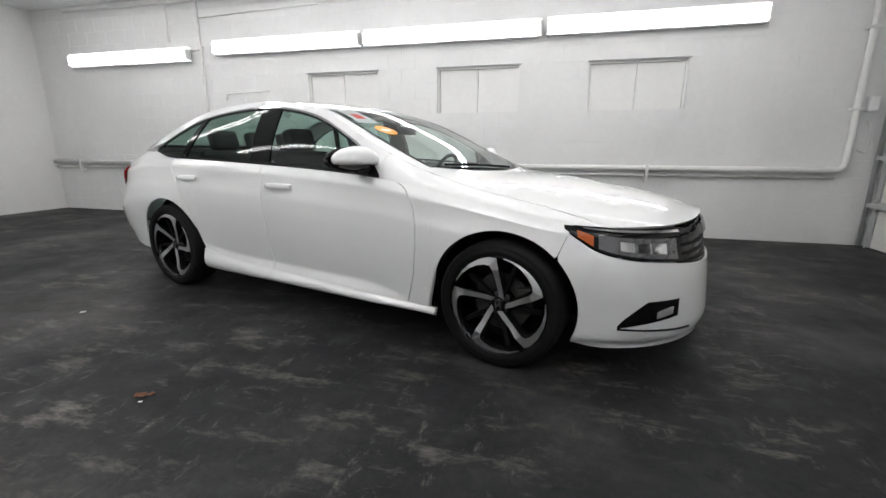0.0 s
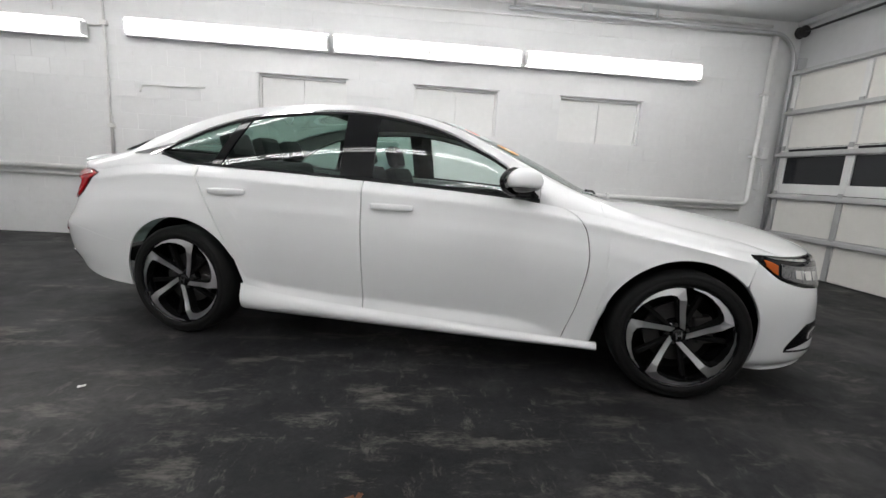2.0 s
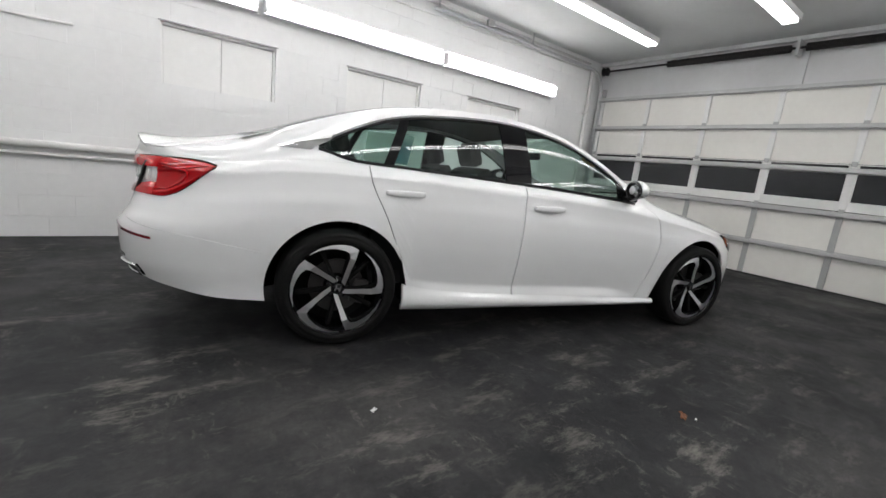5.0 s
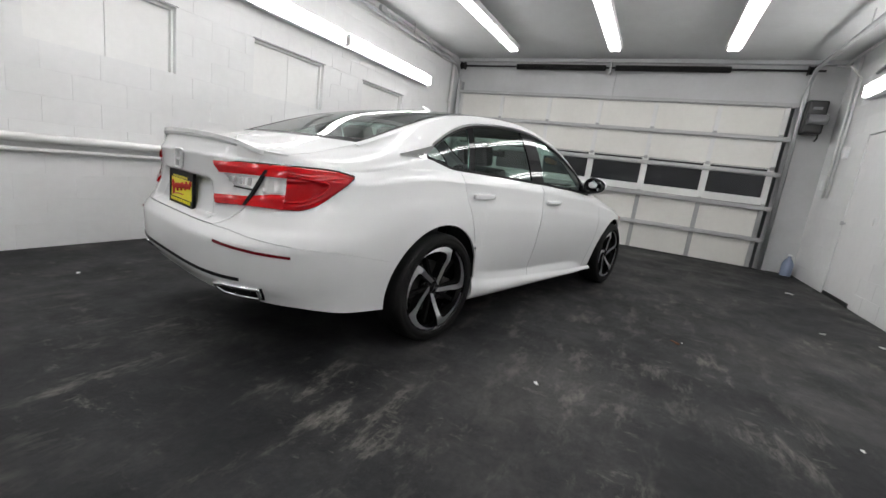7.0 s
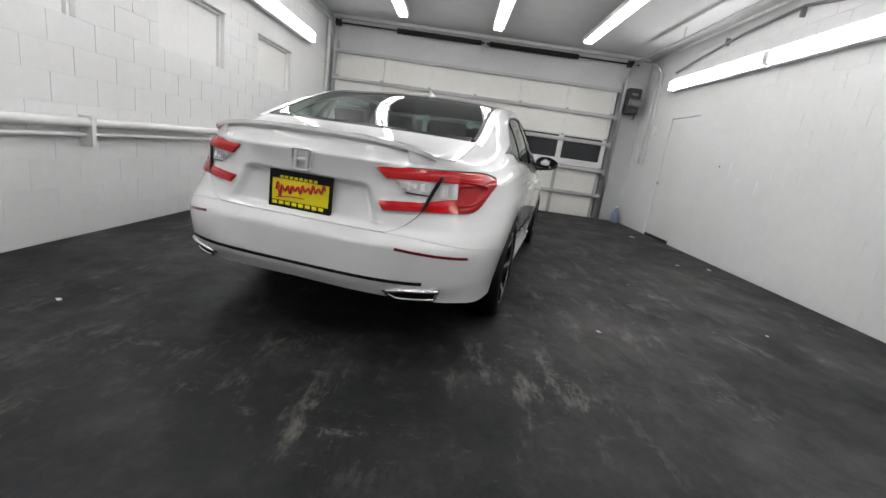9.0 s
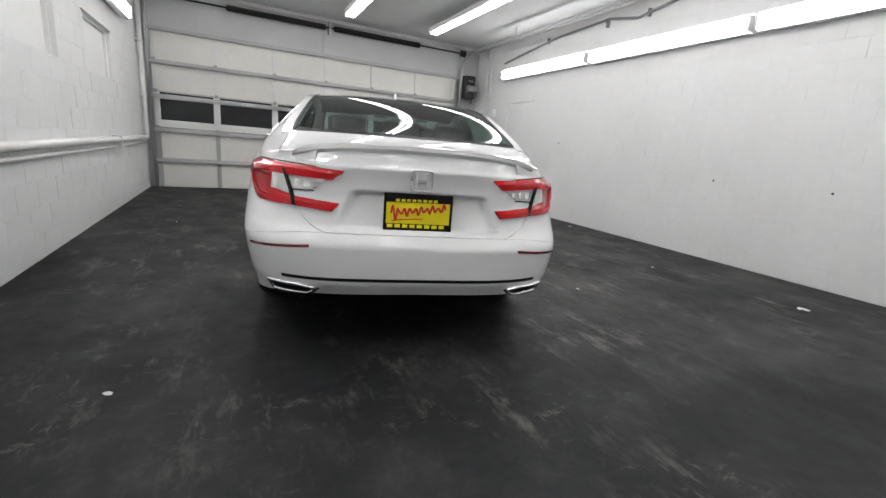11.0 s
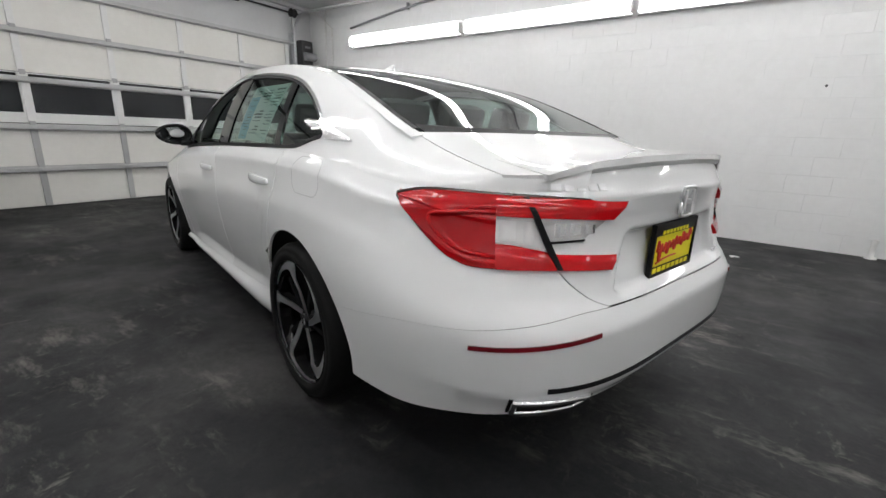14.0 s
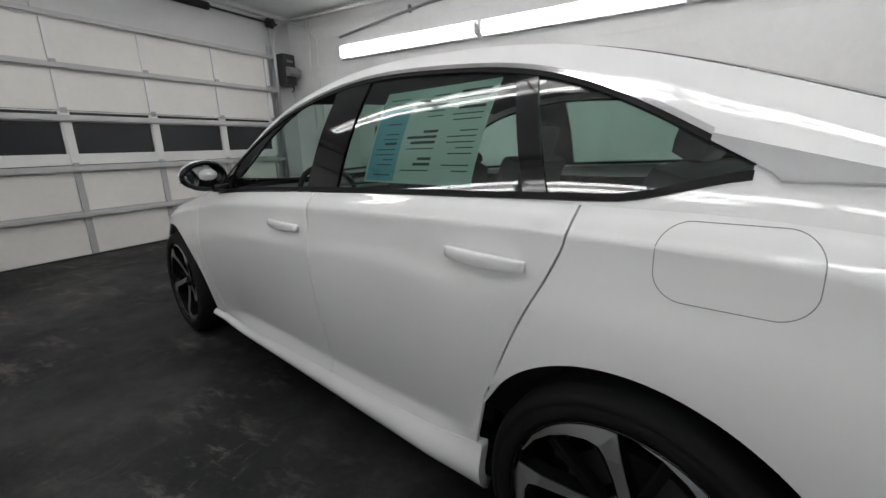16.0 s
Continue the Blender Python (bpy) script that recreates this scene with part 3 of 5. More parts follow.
def spline(*pts):
    """A natural cubic curve through (x, value)."""
    p = np.array(sorted(pts), float)
    x, v = p[:, 0], p[:, 1]
    n, h = len(x), np.diff(x)
    m, r = np.eye(n), np.zeros(n)
    for k in range(1, n - 1):
        m[k, k - 1], m[k, k], m[k, k + 1] = h[k - 1], 2 * (h[k - 1] + h[k]), h[k]
        r[k] = 6 * ((v[k + 1] - v[k]) / h[k] - (v[k] - v[k - 1]) / h[k - 1])
    c = np.linalg.solve(m, r).tolist()
    xs, vs, hs = x.tolist(), v.tolist(), h.tolist()

    def at(q):
        q = min(max(q, xs[0]), xs[-1])
        k = 0
        while k < n - 2 and q >= xs[k + 1]:
            k += 1
        a, b = xs[k + 1] - q, q - xs[k]
        d = hs[k]
        return (c[k] * a ** 3 + c[k + 1] * b ** 3) / (6 * d) + (vs[k] / d - c[k] * d / 6) * a + (vs[k + 1] / d - c[k + 1] * d / 6) * b

    return at


# Local frame of the car: x ahead, y to its left, z up, middle of the wheelbase on the ground.
RC, FC, ZB = -1.42, 1.32, 0.17
AXLE, REAR, ARCH_R = 1.415, 1.430, 0.388
z_s = curve((2.4, 0.742), (2.1, 0.748), (1.73, 0.770), (1.4, 0.83), (1.0, 0.90), (0.62, 0.955), (0.52, 0.964), (-0.28, 1.006), (-1.16, 1.03), (-1.5, 1.03), (-1.77, 1.012), (-2.06, 0.972), (-2.3, 0.972), (-2.6, 1.0))
z_r = spline((2.4, 0.758), (2.1, 0.775), (1.82, 0.806), (1.4, 0.872), (1.0, 0.962), (0.82, 1.025), (0.62, 1.115), (0.344, 1.250), (0.141, 1.336), (-0.1, 1.396), (-0.394, 1.430), (-0.8, 1.421), (-1.19, 1.370), (-1.43, 1.300), (-1.7, 1.200), (-1.9, 1.122), (-2.06, 1.068), (-2.3, 1.03), (-2.6, 1.03))
y_r0 = spline((2.4, 0.62), (1.82, 0.70), (1.4, 0.725), (1.0, 0.745), (0.8, 0.752), (0.62, 0.752), (0.344, 0.732), (0.141, 0.70), (-0.1, 0.675), (-0.4, 0.66), (-0.8, 0.652), (-1.19, 0.662), (-1.43, 0.68), (-1.7, 0.705), (-1.9, 0.715), (-2.06, 0.70), (-2.6, 0.60))
z_c = spline((2.4, 0.762), (2.31, 0.775), (2.1, 0.842), (1.9, 0.882), (1.4, 0.95), (1.05, 0.992), (0.75, 1.135), (0.4, 1.29), (0.1, 1.398), (-0.2, 1.448), (-0.5, 1.464), (-0.8, 1.456), (-1.1, 1.418), (-1.5, 1.318), (-1.85, 1.185), (-2.1, 1.114), (-2.35, 1.072), (-2.6, 1.046))
flank = curve((0.0, 0.80), (0.05, 0.845), (0.11, 0.856), (0.18, 0.862), (0.32, 0.879), (0.5, 0.901), (0.66, 0.9135), (0.74, 0.9145), (0.83, 0.9065), (0.90, 0.9035), (0.935, 0.9045))
shoulder = curve((0.935, 0.9045), (0.965, 0.889), (1.0, 0.866), (1.1, 0.83))


def width(h):
    """Half width at a share of the height up to the belt, with a sharp shoulder line."""
    return flank(h) if h < 0.935 else shoulder(h)


x_back = curve((0.17, -2.46), (0.36, -2.525), (0.44, -2.572), (0.60, -2.578), (0.65, -2.556), (0.70, -2.527), (0.85, -2.505), (0.95, -2.512), (1.02, -2.525))
x_nose = curve((0.17, 2.35), (0.26, 2.375), (0.36, 2.368), (0.45, 2.36), (0.6, 2.337), (0.70, 2.315), (0.76, 2.29))
n_back = curve((0.17, 3.6), (0.57, 4.0), (0.80, 3.3), (0.97, 3.0))
n_nose = curve((0.17, 2.5), (0.5, 2.35), (0.76, 2.2))


def flare(x):
    return 0.016 * (math.exp(-(((x - AXLE) / 0.34) ** 2)) + math.exp(-(((x + REAR) / 0.36) ** 2)))


sill_line = curve((-1.02, 0.392), (-0.8, 0.358), (-0.3, 0.336), (0.2, 0.330), (0.5, 0.322), (0.72, 0.290), (0.9, 0.236))


def hollow(x, z):
    """The doors' tucked-in foot: a soft hollow down to a line over the skirt, then a ledge out to it."""
    k = min(max((x + 1.05) / 0.2, 0), 1) * min(max((0.92 - x) / 0.3, 0), 1)
    d = z - sill_line(x)
    if d >= 0:
        return -0.012 * k * max(0.0, 1 - d / 0.24) ** 2
    return k * (-0.012 + 0.026 * min(-d / 0.07, 1))


def around(u, z):
    """A point of the lower body's outline at height z. u: along the car from -1 .. 1 beside the doors; below -1 round the back
    (-2 is the middle of the tail), over 1 round the nose (2 is the middle)."""
    u0, sign = (u, 1)
    if u < -2:
        u0, sign = -4 - u, -1
    if u > 2:
        u0, sign = 4 - u, -1
    if -1 <= u0 <= 1:
        x = (RC + FC) / 2 + (FC - RC) / 2 * u0
        h = (z - ZB) / (z_s(x) - ZB)
        return Vector((x, width(h) + hollow(x, z) + flare(x) * min(1, max(0, (1 - h) * 2.2)), z))
    back = u0 < 0
    phi = (abs(u0) - 1) * math.pi / 2
    c, s = math.cos(phi), math.sin(phi)
    xc = RC if back else FC
    r = 1.05 if back else 0.95
    for _ in range(2):
        top = z_s(xc + (-1 if back else 1) * r * s)
        h = (z - ZB) / (top - ZB)
        b = width(h) + flare(xc) * (1 - 0.7 * s) * min(1, max(0, (1 - h) * 2.2))
        a = (RC - x_back(z)) if back else (x_nose(z) - FC)
        n = n_back(z) if back else n_nose(z)
        r = (abs(c / b) ** n + abs(s / a) ** n) ** (-1 / n)
    return Vector((xc + (-1 if back else 1) * r * s, sign * r * c, z))


def u_at(x, z):
    """The outline's u where it passes x at height z, off the doors."""
    sign, xc = (-1, RC) if x < 0 else (1, FC)
    d = abs(x - xc)
    u = 1 + math.atan2(d, 0.9) / (math.pi / 2)
    for _ in range(4):
        p = around(sign * u, z)
        e = d - abs(p.x - xc)
        if abs(e) < 2e-5:
            break
        q = around(sign * (u + 0.002), z)
        u = min(max(u + e * 0.002 / max(abs(q.x - p.x), 1e-5), 1.0), 1.96)
    return sign * u


def u_of(x, y=0.9):
    """The outline's u for a place in the plan."""
    if RC <= x <= FC:
        return (x - (RC + FC) / 2) / ((FC - RC) / 2)
    if x < RC:
        return -1 - math.atan2(RC - x, y) / (math.pi / 2)
    return 1 + math.atan2(x - FC, y) / (math.pi / 2)


def y_s(x):
    """Half width at the shoulder."""
    if RC <= x <= FC:
        return width(1.0)
    z = z_s(x)
    back = x < RC
    n, a, b = (n_back(z), RC - x_back(z), width(1.0)) if back else (n_nose(z), x_nose(z) - FC, width(1.0))
    t = min(abs(x - (RC if back else FC)) / a, 1)
    return b * (1 - t ** n) ** (1 / n)


def y_r(x):
    return min(y_r0(x), 0.86 * y_s(x) + 0.001)


def over(x, y):
    """The upper skin over a place of the plan: bonnet, roof or boot."""
    f, yr, ys = abs(y), y_r(x), y_s(x)
    if f <= yr:
        z = z_r(x) + (z_c(x) - z_r(x)) * (1 - (f / yr) ** 2.05)
    else:
        t = min((f - yr) / max(ys - yr, 1e-4), 1.0)
        z = z_r(x) + (z_s(x) - z_r(x)) * t ** 1.25
    return Vector((x, y, z))


def side(x, z):
    """The cabin's side at a height."""
    q = (z - z_s(x)) / max(z_r(x) - z_s(x), 1e-4)
    return Vector((x, width(1.0) + (y_r0(x) - width(1.0)) * q + 0.022 * math.sin(math.pi * min(max(q, 0), 1)), z))


def patch(fn, nu, nv, edge=0.012, lift=0.0, mirror=False, us=None, open_sides=""):
    """A curved panel fn(a, b), a and b in 0..1, with a turned-in edge but on its open sides (letters of a, A, b, B: start or end)."""
    us = us or [k / nu for k in range(nu + 1)]
    vs = [k / nv for k in range(nv + 1)]
    grid = [[Vector(fn(a, b)) for b in vs] for a in us]
    nu = len(us) - 1
    mid = Vector((0, 0, 0))
    norm = [[None] * (nv + 1) for _ in us]
    for i in range(nu + 1):
        for j in range(nv + 1):
            du = grid[min(i + 1, nu)][j] - grid[max(i - 1, 0)][j]
            dv = grid[i][min(j + 1, nv)] - grid[i][max(j - 1, 0)]
            nrm = du.cross(dv)
            norm[i][j] = nrm.normalized() if nrm.length > 1e-12 else Vector((0, 0, 1))
    c = grid[nu // 2][nv // 2]
    flip = norm[nu // 2][nv // 2].dot(c - Vector((c.x * 0.75, 0, 0.55))) < 0
    if flip:
        norm = [[-n for n in row] for row in norm]
    sgn = -1 if mirror else 1

    def out(p):
        return (p.x, sgn * p.y, p.z)

    verts, faces = [], []
    for i in range(nu + 1):
        for j in range(nv + 1):
            verts.append(out(grid[i][j] + norm[i][j] * lift))
    def idx(i, j):
        return i * (nv + 1) + j
    turn = flip != mirror
    for i in range(nu):
        for j in range(nv):
            f = (idx(i, j), idx(i + 1, j), idx(i + 1, j + 1), idx(i, j + 1))
            faces.append(f[::-1] if turn else f)
    if edge:
        loop = [(i, 0) for i in range(nu)] + [(nu, j) for j in range(nv)] + [(i, nv) for i in range(nu, 0, -1)] + [(0, j) for j in range(nv, 0, -1)]
        base = len(verts)
        for i, j in loop:
            verts.append(out(grid[i][j] + norm[i][j] * lift))
        low = len(verts)
        for i, j in loop:
            verts.append(out(grid[i][j] + norm[i][j] * (lift - edge)))
        n = len(loop)
        sides = "b" * nu + "A" * nv + "B" * nu + "a" * nv
        for k in range(n):
            if sides[k] in open_sides:
                continue
            f = (base + k, low + k, low + (k + 1) % n, base + (k + 1) % n)
            faces.append(f[::-1] if turn else f)
    bm = bmesh.new()
    vs_ = [bm.verts.new(v) for v in verts]
    for f in faces:
        try:
            bm.faces.new([vs_[k] for k in f])
        except ValueError:
            pass
    return bm


car = thing("car", pose(-1.29, 3.558, 0, 0, 0, -14.4), "glossy pearl white four-door sedan with black alloy wheels", "car")
GAP = 0.0028


def arch_z(x):
    """Height of the wheel openings' edge, or 0."""
    for c in (-REAR, AXLE):
        if abs(x - c) < ARCH_R:
            return 0.337 + math.sqrt(ARCH_R ** 2 - (x - c) ** 2)
    return 0.0


skirt_top = curve((-1.06, 0.352), (-0.8, 0.312), (-0.3, 0.284), (0.3, 0.262), (0.73, 0.244), (1.05, 0.235))


def door_front(z):
    return FRONT_SEAM(z)


FRONT_SEAM = curve((0.2, 0.835), (0.264, 0.851), (0.45, 0.905), (0.68, 0.935), (0.80, 0.918), (0.89, 0.868), (0.93, 0.80), (0.96, 0.70))
REAR_SEAM = curve((0.30, -1.025), (0.434, -1.040), (0.60, -1.115), (0.774, -1.196), (0.90, -1.262), (0.968, -1.289), (1.04, -1.30))
MID_SEAM = curve((0.25, -0.275), (0.6, -0.279), (1.02, -0.285))


def lower(x, z):
    return around(u_of(x) if RC <= x <= FC else u_at(x, z), z)


def sheet(xl, xr, zl, zt):
    """A panel of the lower side between two seams x(z) and two lines z(x)."""
    def fn(a, b):
        z = 0.6
        for _ in range(14):
            x = xl(z) + (xr(z) - xl(z)) * a
            z += 0.6 * (zl(x) + (zt(x) - zl(x)) * b - z)
        return lower(x, z)
    return fn


def belt(x):
    return z_s(x)


def both(name, maker, material, parent_for=None, label="", smooth=True):
    obs = []
    for k in (False, True):
        obs.append(part(name, maker(k), material, parent_for[int(k)] if parent_for else car, label, smooth))
    return obs


# doors, wings and quarters
front_doors = both("front_door", lambda m: patch(sheet(lambda z: MID_SEAM(z) + GAP, lambda z: door_front(z) - GAP, lambda x: skirt_top(x) - 0.01, lambda x: belt(x)), 40, 60, mirror=m), PEARL)
rear_doors = both("rear_door", lambda m: patch(sheet(lambda z: REAR_SEAM(z) + GAP, lambda z: MID_SEAM(z) - GAP, lambda x: max(skirt_top(x) - 0.01, arch_z(x)), lambda x: belt(x)), 44, 60, mirror=m), PEARL)
WING_TIP = ((1.69, 0.6105), (1.748, 0.768))


def wing_low(x):
    if x < 1.027:
        return 0.178
    if x < WING_TIP[0][0]:
        return arch_z(x)
    t = (x - WING_TIP[0][0]) / (WING_TIP[1][0] - WING_TIP[0][0])
    return WING_TIP[0][1] + (WING_TIP[1][1] - WING_TIP[0][1]) * t


def nose_start(z):
    """Where the front bumper begins: the wheel opening, then the seam up to the headlight."""
    if z < WING_TIP[0][1]:
        return AXLE + math.sqrt(max(ARCH_R ** 2 - (z - 0.337) ** 2, 0.001))
    t = (z - WING_TIP[0][1]) / (WING_TIP[1][1] - WING_TIP[0][1])
    return WING_TIP[0][0] + (WING_TIP[1][0] - WING_TIP[0][0]) * t + 0.004


WING_A = [k / 24 * 0.2 for k in range(24)] + [0.2 + 0.8 * (0.35 * (1 - math.cos(math.pi * k / 56)) / 2 + 0.65 * k / 56) for k in range(57)]
both("front_wing", lambda m: patch(sheet(lambda z: door_front(z) + GAP, lambda z: 1.746, wing_low, z_s), 0, 48, mirror=m, us=WING_A), PEARL)

z_bumper = curve((-1.0, 0.49), (-1.12, 0.495), (-1.30, 0.545), (-1.45, 0.60), (-1.55, 0.622), (-1.62, 0.640), (-1.72, 0.662), (-2.0, 0.664))
lid_y = curve((0.64, 0.36), (0.664, 0.44), (0.69, 0.50), (0.78, 0.585), (0.88, 0.62), (0.965, 0.662), (1.05, 0.68))


@functools.lru_cache(maxsize=None)
def lid_u_of(z):
    y = lid_y(z)
    lo, hi = -1.95, -1.3
    for _ in range(16):
        m = (lo + hi) / 2
        lo, hi = (m, hi) if around(m, z).y < y else (lo, m)
    return lo


def lid_u(z):
    return lid_u_of(round(z, 4))


Q_END = -REAR - ARCH_R
Q_A = [0.3 * (1 - math.cos(math.pi * k / 60)) / 2 + 0.7 * k / 60 for k in range(61)]
both("rear_quarter", lambda m: patch(sheet(lambda z: Q_END, lambda z: REAR_SEAM(z) - GAP, lambda x: max(arch_z(x), 0.492), z_s), 0, 44, mirror=m, us=Q_A), PEARL)


def top_rear(u):
    """The tail's upper edge."""
    z = 0.98
    for _ in range(2):
        z = z_s(around(u, z).x)
    return z




def tail_start(z):
    """Where the rear bumper begins at the wheel opening."""
    return u_at(-REAR - math.sqrt(max(ARCH_R ** 2 - (z - 0.337) ** 2, 0.001)), z)


def tail_corner(a, b):
    z = 0.7
    for _ in range(6):
        u0 = u_at(Q_END, z)
        u = u0 + (lid_u(z) + 0.0014 - u0) * a
        lo = z_bumper(u) + 0.0012
        z = lo + (top_rear(u) - lo) * b
    return around(u, z)


both("tail_corner", lambda m: patch(tail_corner, 44, 36, mirror=m), PEARL)
bump_low = curve((-1.0, 0.25), (-1.17, 0.255), (-1.4, 0.272), (-1.55, 0.322), (-1.7, 0.357), (-2.0, 0.365))


def rear_bumper(a, b):
    z = 0.4
    for _ in range(4):
        u0 = tail_start(z)
        u = u0 + (-4 - 2 * u0) * a
        v = u if u >= -2 else -4 - u
        z = bump_low(v) + (z_bumper(v) - bump_low(v)) * b
    return around(u, z)


part("rear_bumper", patch(rear_bumper, 110, 22), PEARL, car, smooth=True)


def deck_z(x, y):
    """The boot lid's upper skin."""
    drop = 0.045 + 0.022 * min(max((-1.9 - x) / 0.5, 0), 1)
    return z_c(x) - drop * (abs(y) / 0.677) ** 2.6


def lid_fold(p):
    """The lid's sharp line at the lamps' upper edge, and the face above it that leans ahead to the spoiler."""
    k = min(max((p.z - 0.88) / 0.088, 0), 1)
    q = min(max((p.z - 0.968) / 0.085, 0), 1)
    side_ = min(max((0.60 - abs(p.y)) / 0.14, 0), 1)
    p.x += side_ * (-0.010 * k * k + 0.050 * q ** 0.8)
    return p


def lid_face(a, b):
    """The boot lid's back, with the plate's recess."""
    z = 0.85
    for _ in range(3):
        u1 = lid_u(min(z, 1.0)) - 0.0014
        u = u1 + (-4 - 2 * u1) * a
        z = 0.667 + (deck_z(-2.5, around(u, z).y) - 0.006 - 0.667) * b
    p = around(u, z)
    half = 0.335 + 0.07 * min(max((0.86 - z) / 0.16, 0), 1)
    deep = min(max((half - abs(p.y)) / 0.045, 0), 1) * min(max((0.868 - z) / 0.022, 0), 1) * min(max((z - 0.672) / 0.022, 0), 1)
    p.x += 0.032 * deep * deep * (3 - 2 * deep)
    return lid_fold(p)


lid = part("boot_lid", patch(lid_face, 90, 44), PEARL, car, smooth=True)


@functools.lru_cache(maxsize=None)
def back_edge(y, z):
    lo, hi = -2.0, -1.0
    for _ in range(18):
        m = (lo + hi) / 2
        lo, hi = (m, hi) if around(m, z).y < abs(y) else (lo, m)
    return around(lo, z).x


def glass_foot(y):
    return -2.03 + 0.32 * y * y


def deck(a, b):
    y = (2 * a - 1) * 0.672
    x0 = glass_foot(y) - 0.03
    x1 = back_edge(y, 0.985) + 0.034 * min(max((0.60 - abs(y)) / 0.14, 0), 1)
    x = x0 + (x1 - x0) * b
    return Vector((x, y, deck_z(x, y)))


part("deck", patch(deck, 60, 30), PEARL, lid, smooth=True)


def spoiler(a, b):
    """A thin ducktail blade over the lid's edge."""
    y = (2 * a - 1) * 0.60
    e = back_edge(y, 0.985) + 0.030 * min(max((0.60 - abs(y)) / 0.14, 0), 1)
    x = e + 0.17 - 0.190 * b
    lift_ = 0.003 + 0.021 * b ** 1.7
    return Vector((x, y, deck_z(x, y) + lift_ * (1 - (abs(y) / 0.615) ** 8)))


def spoiler_foot(a, b):
    """From the blade's lower lip back in to the lid."""
    p = spoiler(a, 1) + Vector((0.001, 0, -0.016))
    q = Vector((p.x + 0.030, p.y, deck_z(p.x, p.y) - 0.022))
    return p.lerp(q, b)


part("spoiler", patch(spoiler, 50, 12, edge=0.018), PEARL, lid, "ducktail spoiler", True)
part("spoiler_foot", patch(spoiler_foot, 50, 3, edge=0.0), PEARL, lid, smooth=True)


def curl(e, t, out, up, b):
    """A bowed line from e to t, its middle pushed out and up."""
    my, mz = (e[0] + t[0]) / 2 + out, (e[1] + t[1]) / 2 + up
    cy, cz = 2 * my - (e[0] + t[0]) / 2, 2 * mz - (e[1] + t[1]) / 2
    o = 1 - b
    return o * o * e[0] + 2 * o * b * cy + b * b * t[0], o * o * e[1] + 2 * o * b * cz + b * b * t[1]


def rear_pillar(a, b):
    """From the quarter glass back beside the deck to the tail lamp, between the roof's edge or the lid's gap and the shoulder."""
    x = -1.568 + (-2.445 + 1.568) * a
    ys = y_s(x)
    k = min(max((-1.70 - x) / 0.24, 0), 1)
    k = k * k * (3 - 2 * k)
    yi = min(y_r0(x) + (0.676 - y_r0(x)) * k, ys - 0.012)
    zi = z_r(x) + (deck_z(x, yi) - z_r(x)) * k
    full = min(max((ys - yi) / 0.15, 0), 1)
    y, z = curl((yi, zi), (ys, z_s(x)), (0.022 + 0.006 * k) * full, 0.003 * k, b)
    return Vector((x, y, z))


both("rear_pillar", lambda m: patch(rear_pillar, 60, 14, edge=0.006, mirror=m, open_sides="ab"), PEARL)


# bonnet, front
def cowl(y):
    return 1.085 - 0.50 * y * y


@functools.lru_cache(maxsize=None)
def nose_edge(y):
    lo, hi = 1.0, 2.0
    for _ in range(18):
        m = (lo + hi) / 2
        lo, hi = (m, hi) if around(m, 0.75).y > abs(y) else (lo, m)
    return around(lo, 0.75).x


def bonnet(a, b):
    y = (2 * a - 1) * 0.735
    x0, x1 = cowl(y) + 0.03, nose_edge(y) - 0.012
    return over(x0 + (x1 - x0) * b, y)


part("bonnet", patch(bonnet, 64, 40), PEARL, car, smooth=True)


def wing_top(a, b):
    x = 0.985 + (1.90 - 0.985) * a
    ys = y_s(x)
    y0 = min(0.740, ys - 0.008)
    full = min(max((ys - y0) / 0.12, 0), 1)
    y, z = curl((y0, over(x, y0).z), (ys, z_s(x)), 0.022 * full, 0.004 * full, b)
    return Vector((x, y, z))


both("wing_top", lambda m: patch(wing_top, 44, 10, edge=0.006, mirror=m), PEARL)
lamp_low = curve((1.70, 0.765), (1.76, 0.725), (1.87, 0.652), (1.99, 0.615), (2.19, 0.583), (2.32, 0.552), (2.4, 0.53))
nose_low = curve((1.0, 0.185), (1.30, 0.17), (1.45, 0.145), (1.7, 0.155), (2.0, 0.17))


def front_bumper(a, b):
    z = 0.4
    for _ in range(4):
        u0 = u_at(nose_start(z), z)
        u = u0 + (4 - 2 * u0) * a
        v = u if u <= 2 else 4 - u
        x = around(v, 0.62).x
        lo, hi = nose_low(v), lamp_low(x) - 0.003
        z = lo + (hi - lo) * b
    return around(u, z)


part("front_bumper", patch(front_bumper, 110, 26), PEARL, car, smooth=True)
U_LAMP = u_of(2.2, 0.50)


def head_lamp(z_from, z_to, ua, ub):
    def fn(a, b):
        u = ua + (ub - ua) * a
        x = around(u, 0.70).x
        lo, hi = lamp_low(x), max(z_s(x) - 0.004, lamp_low(x) + 0.002)
        return around(u, lo + (hi - lo) * (z_from + (z_to - z_from) * b))
    return fn


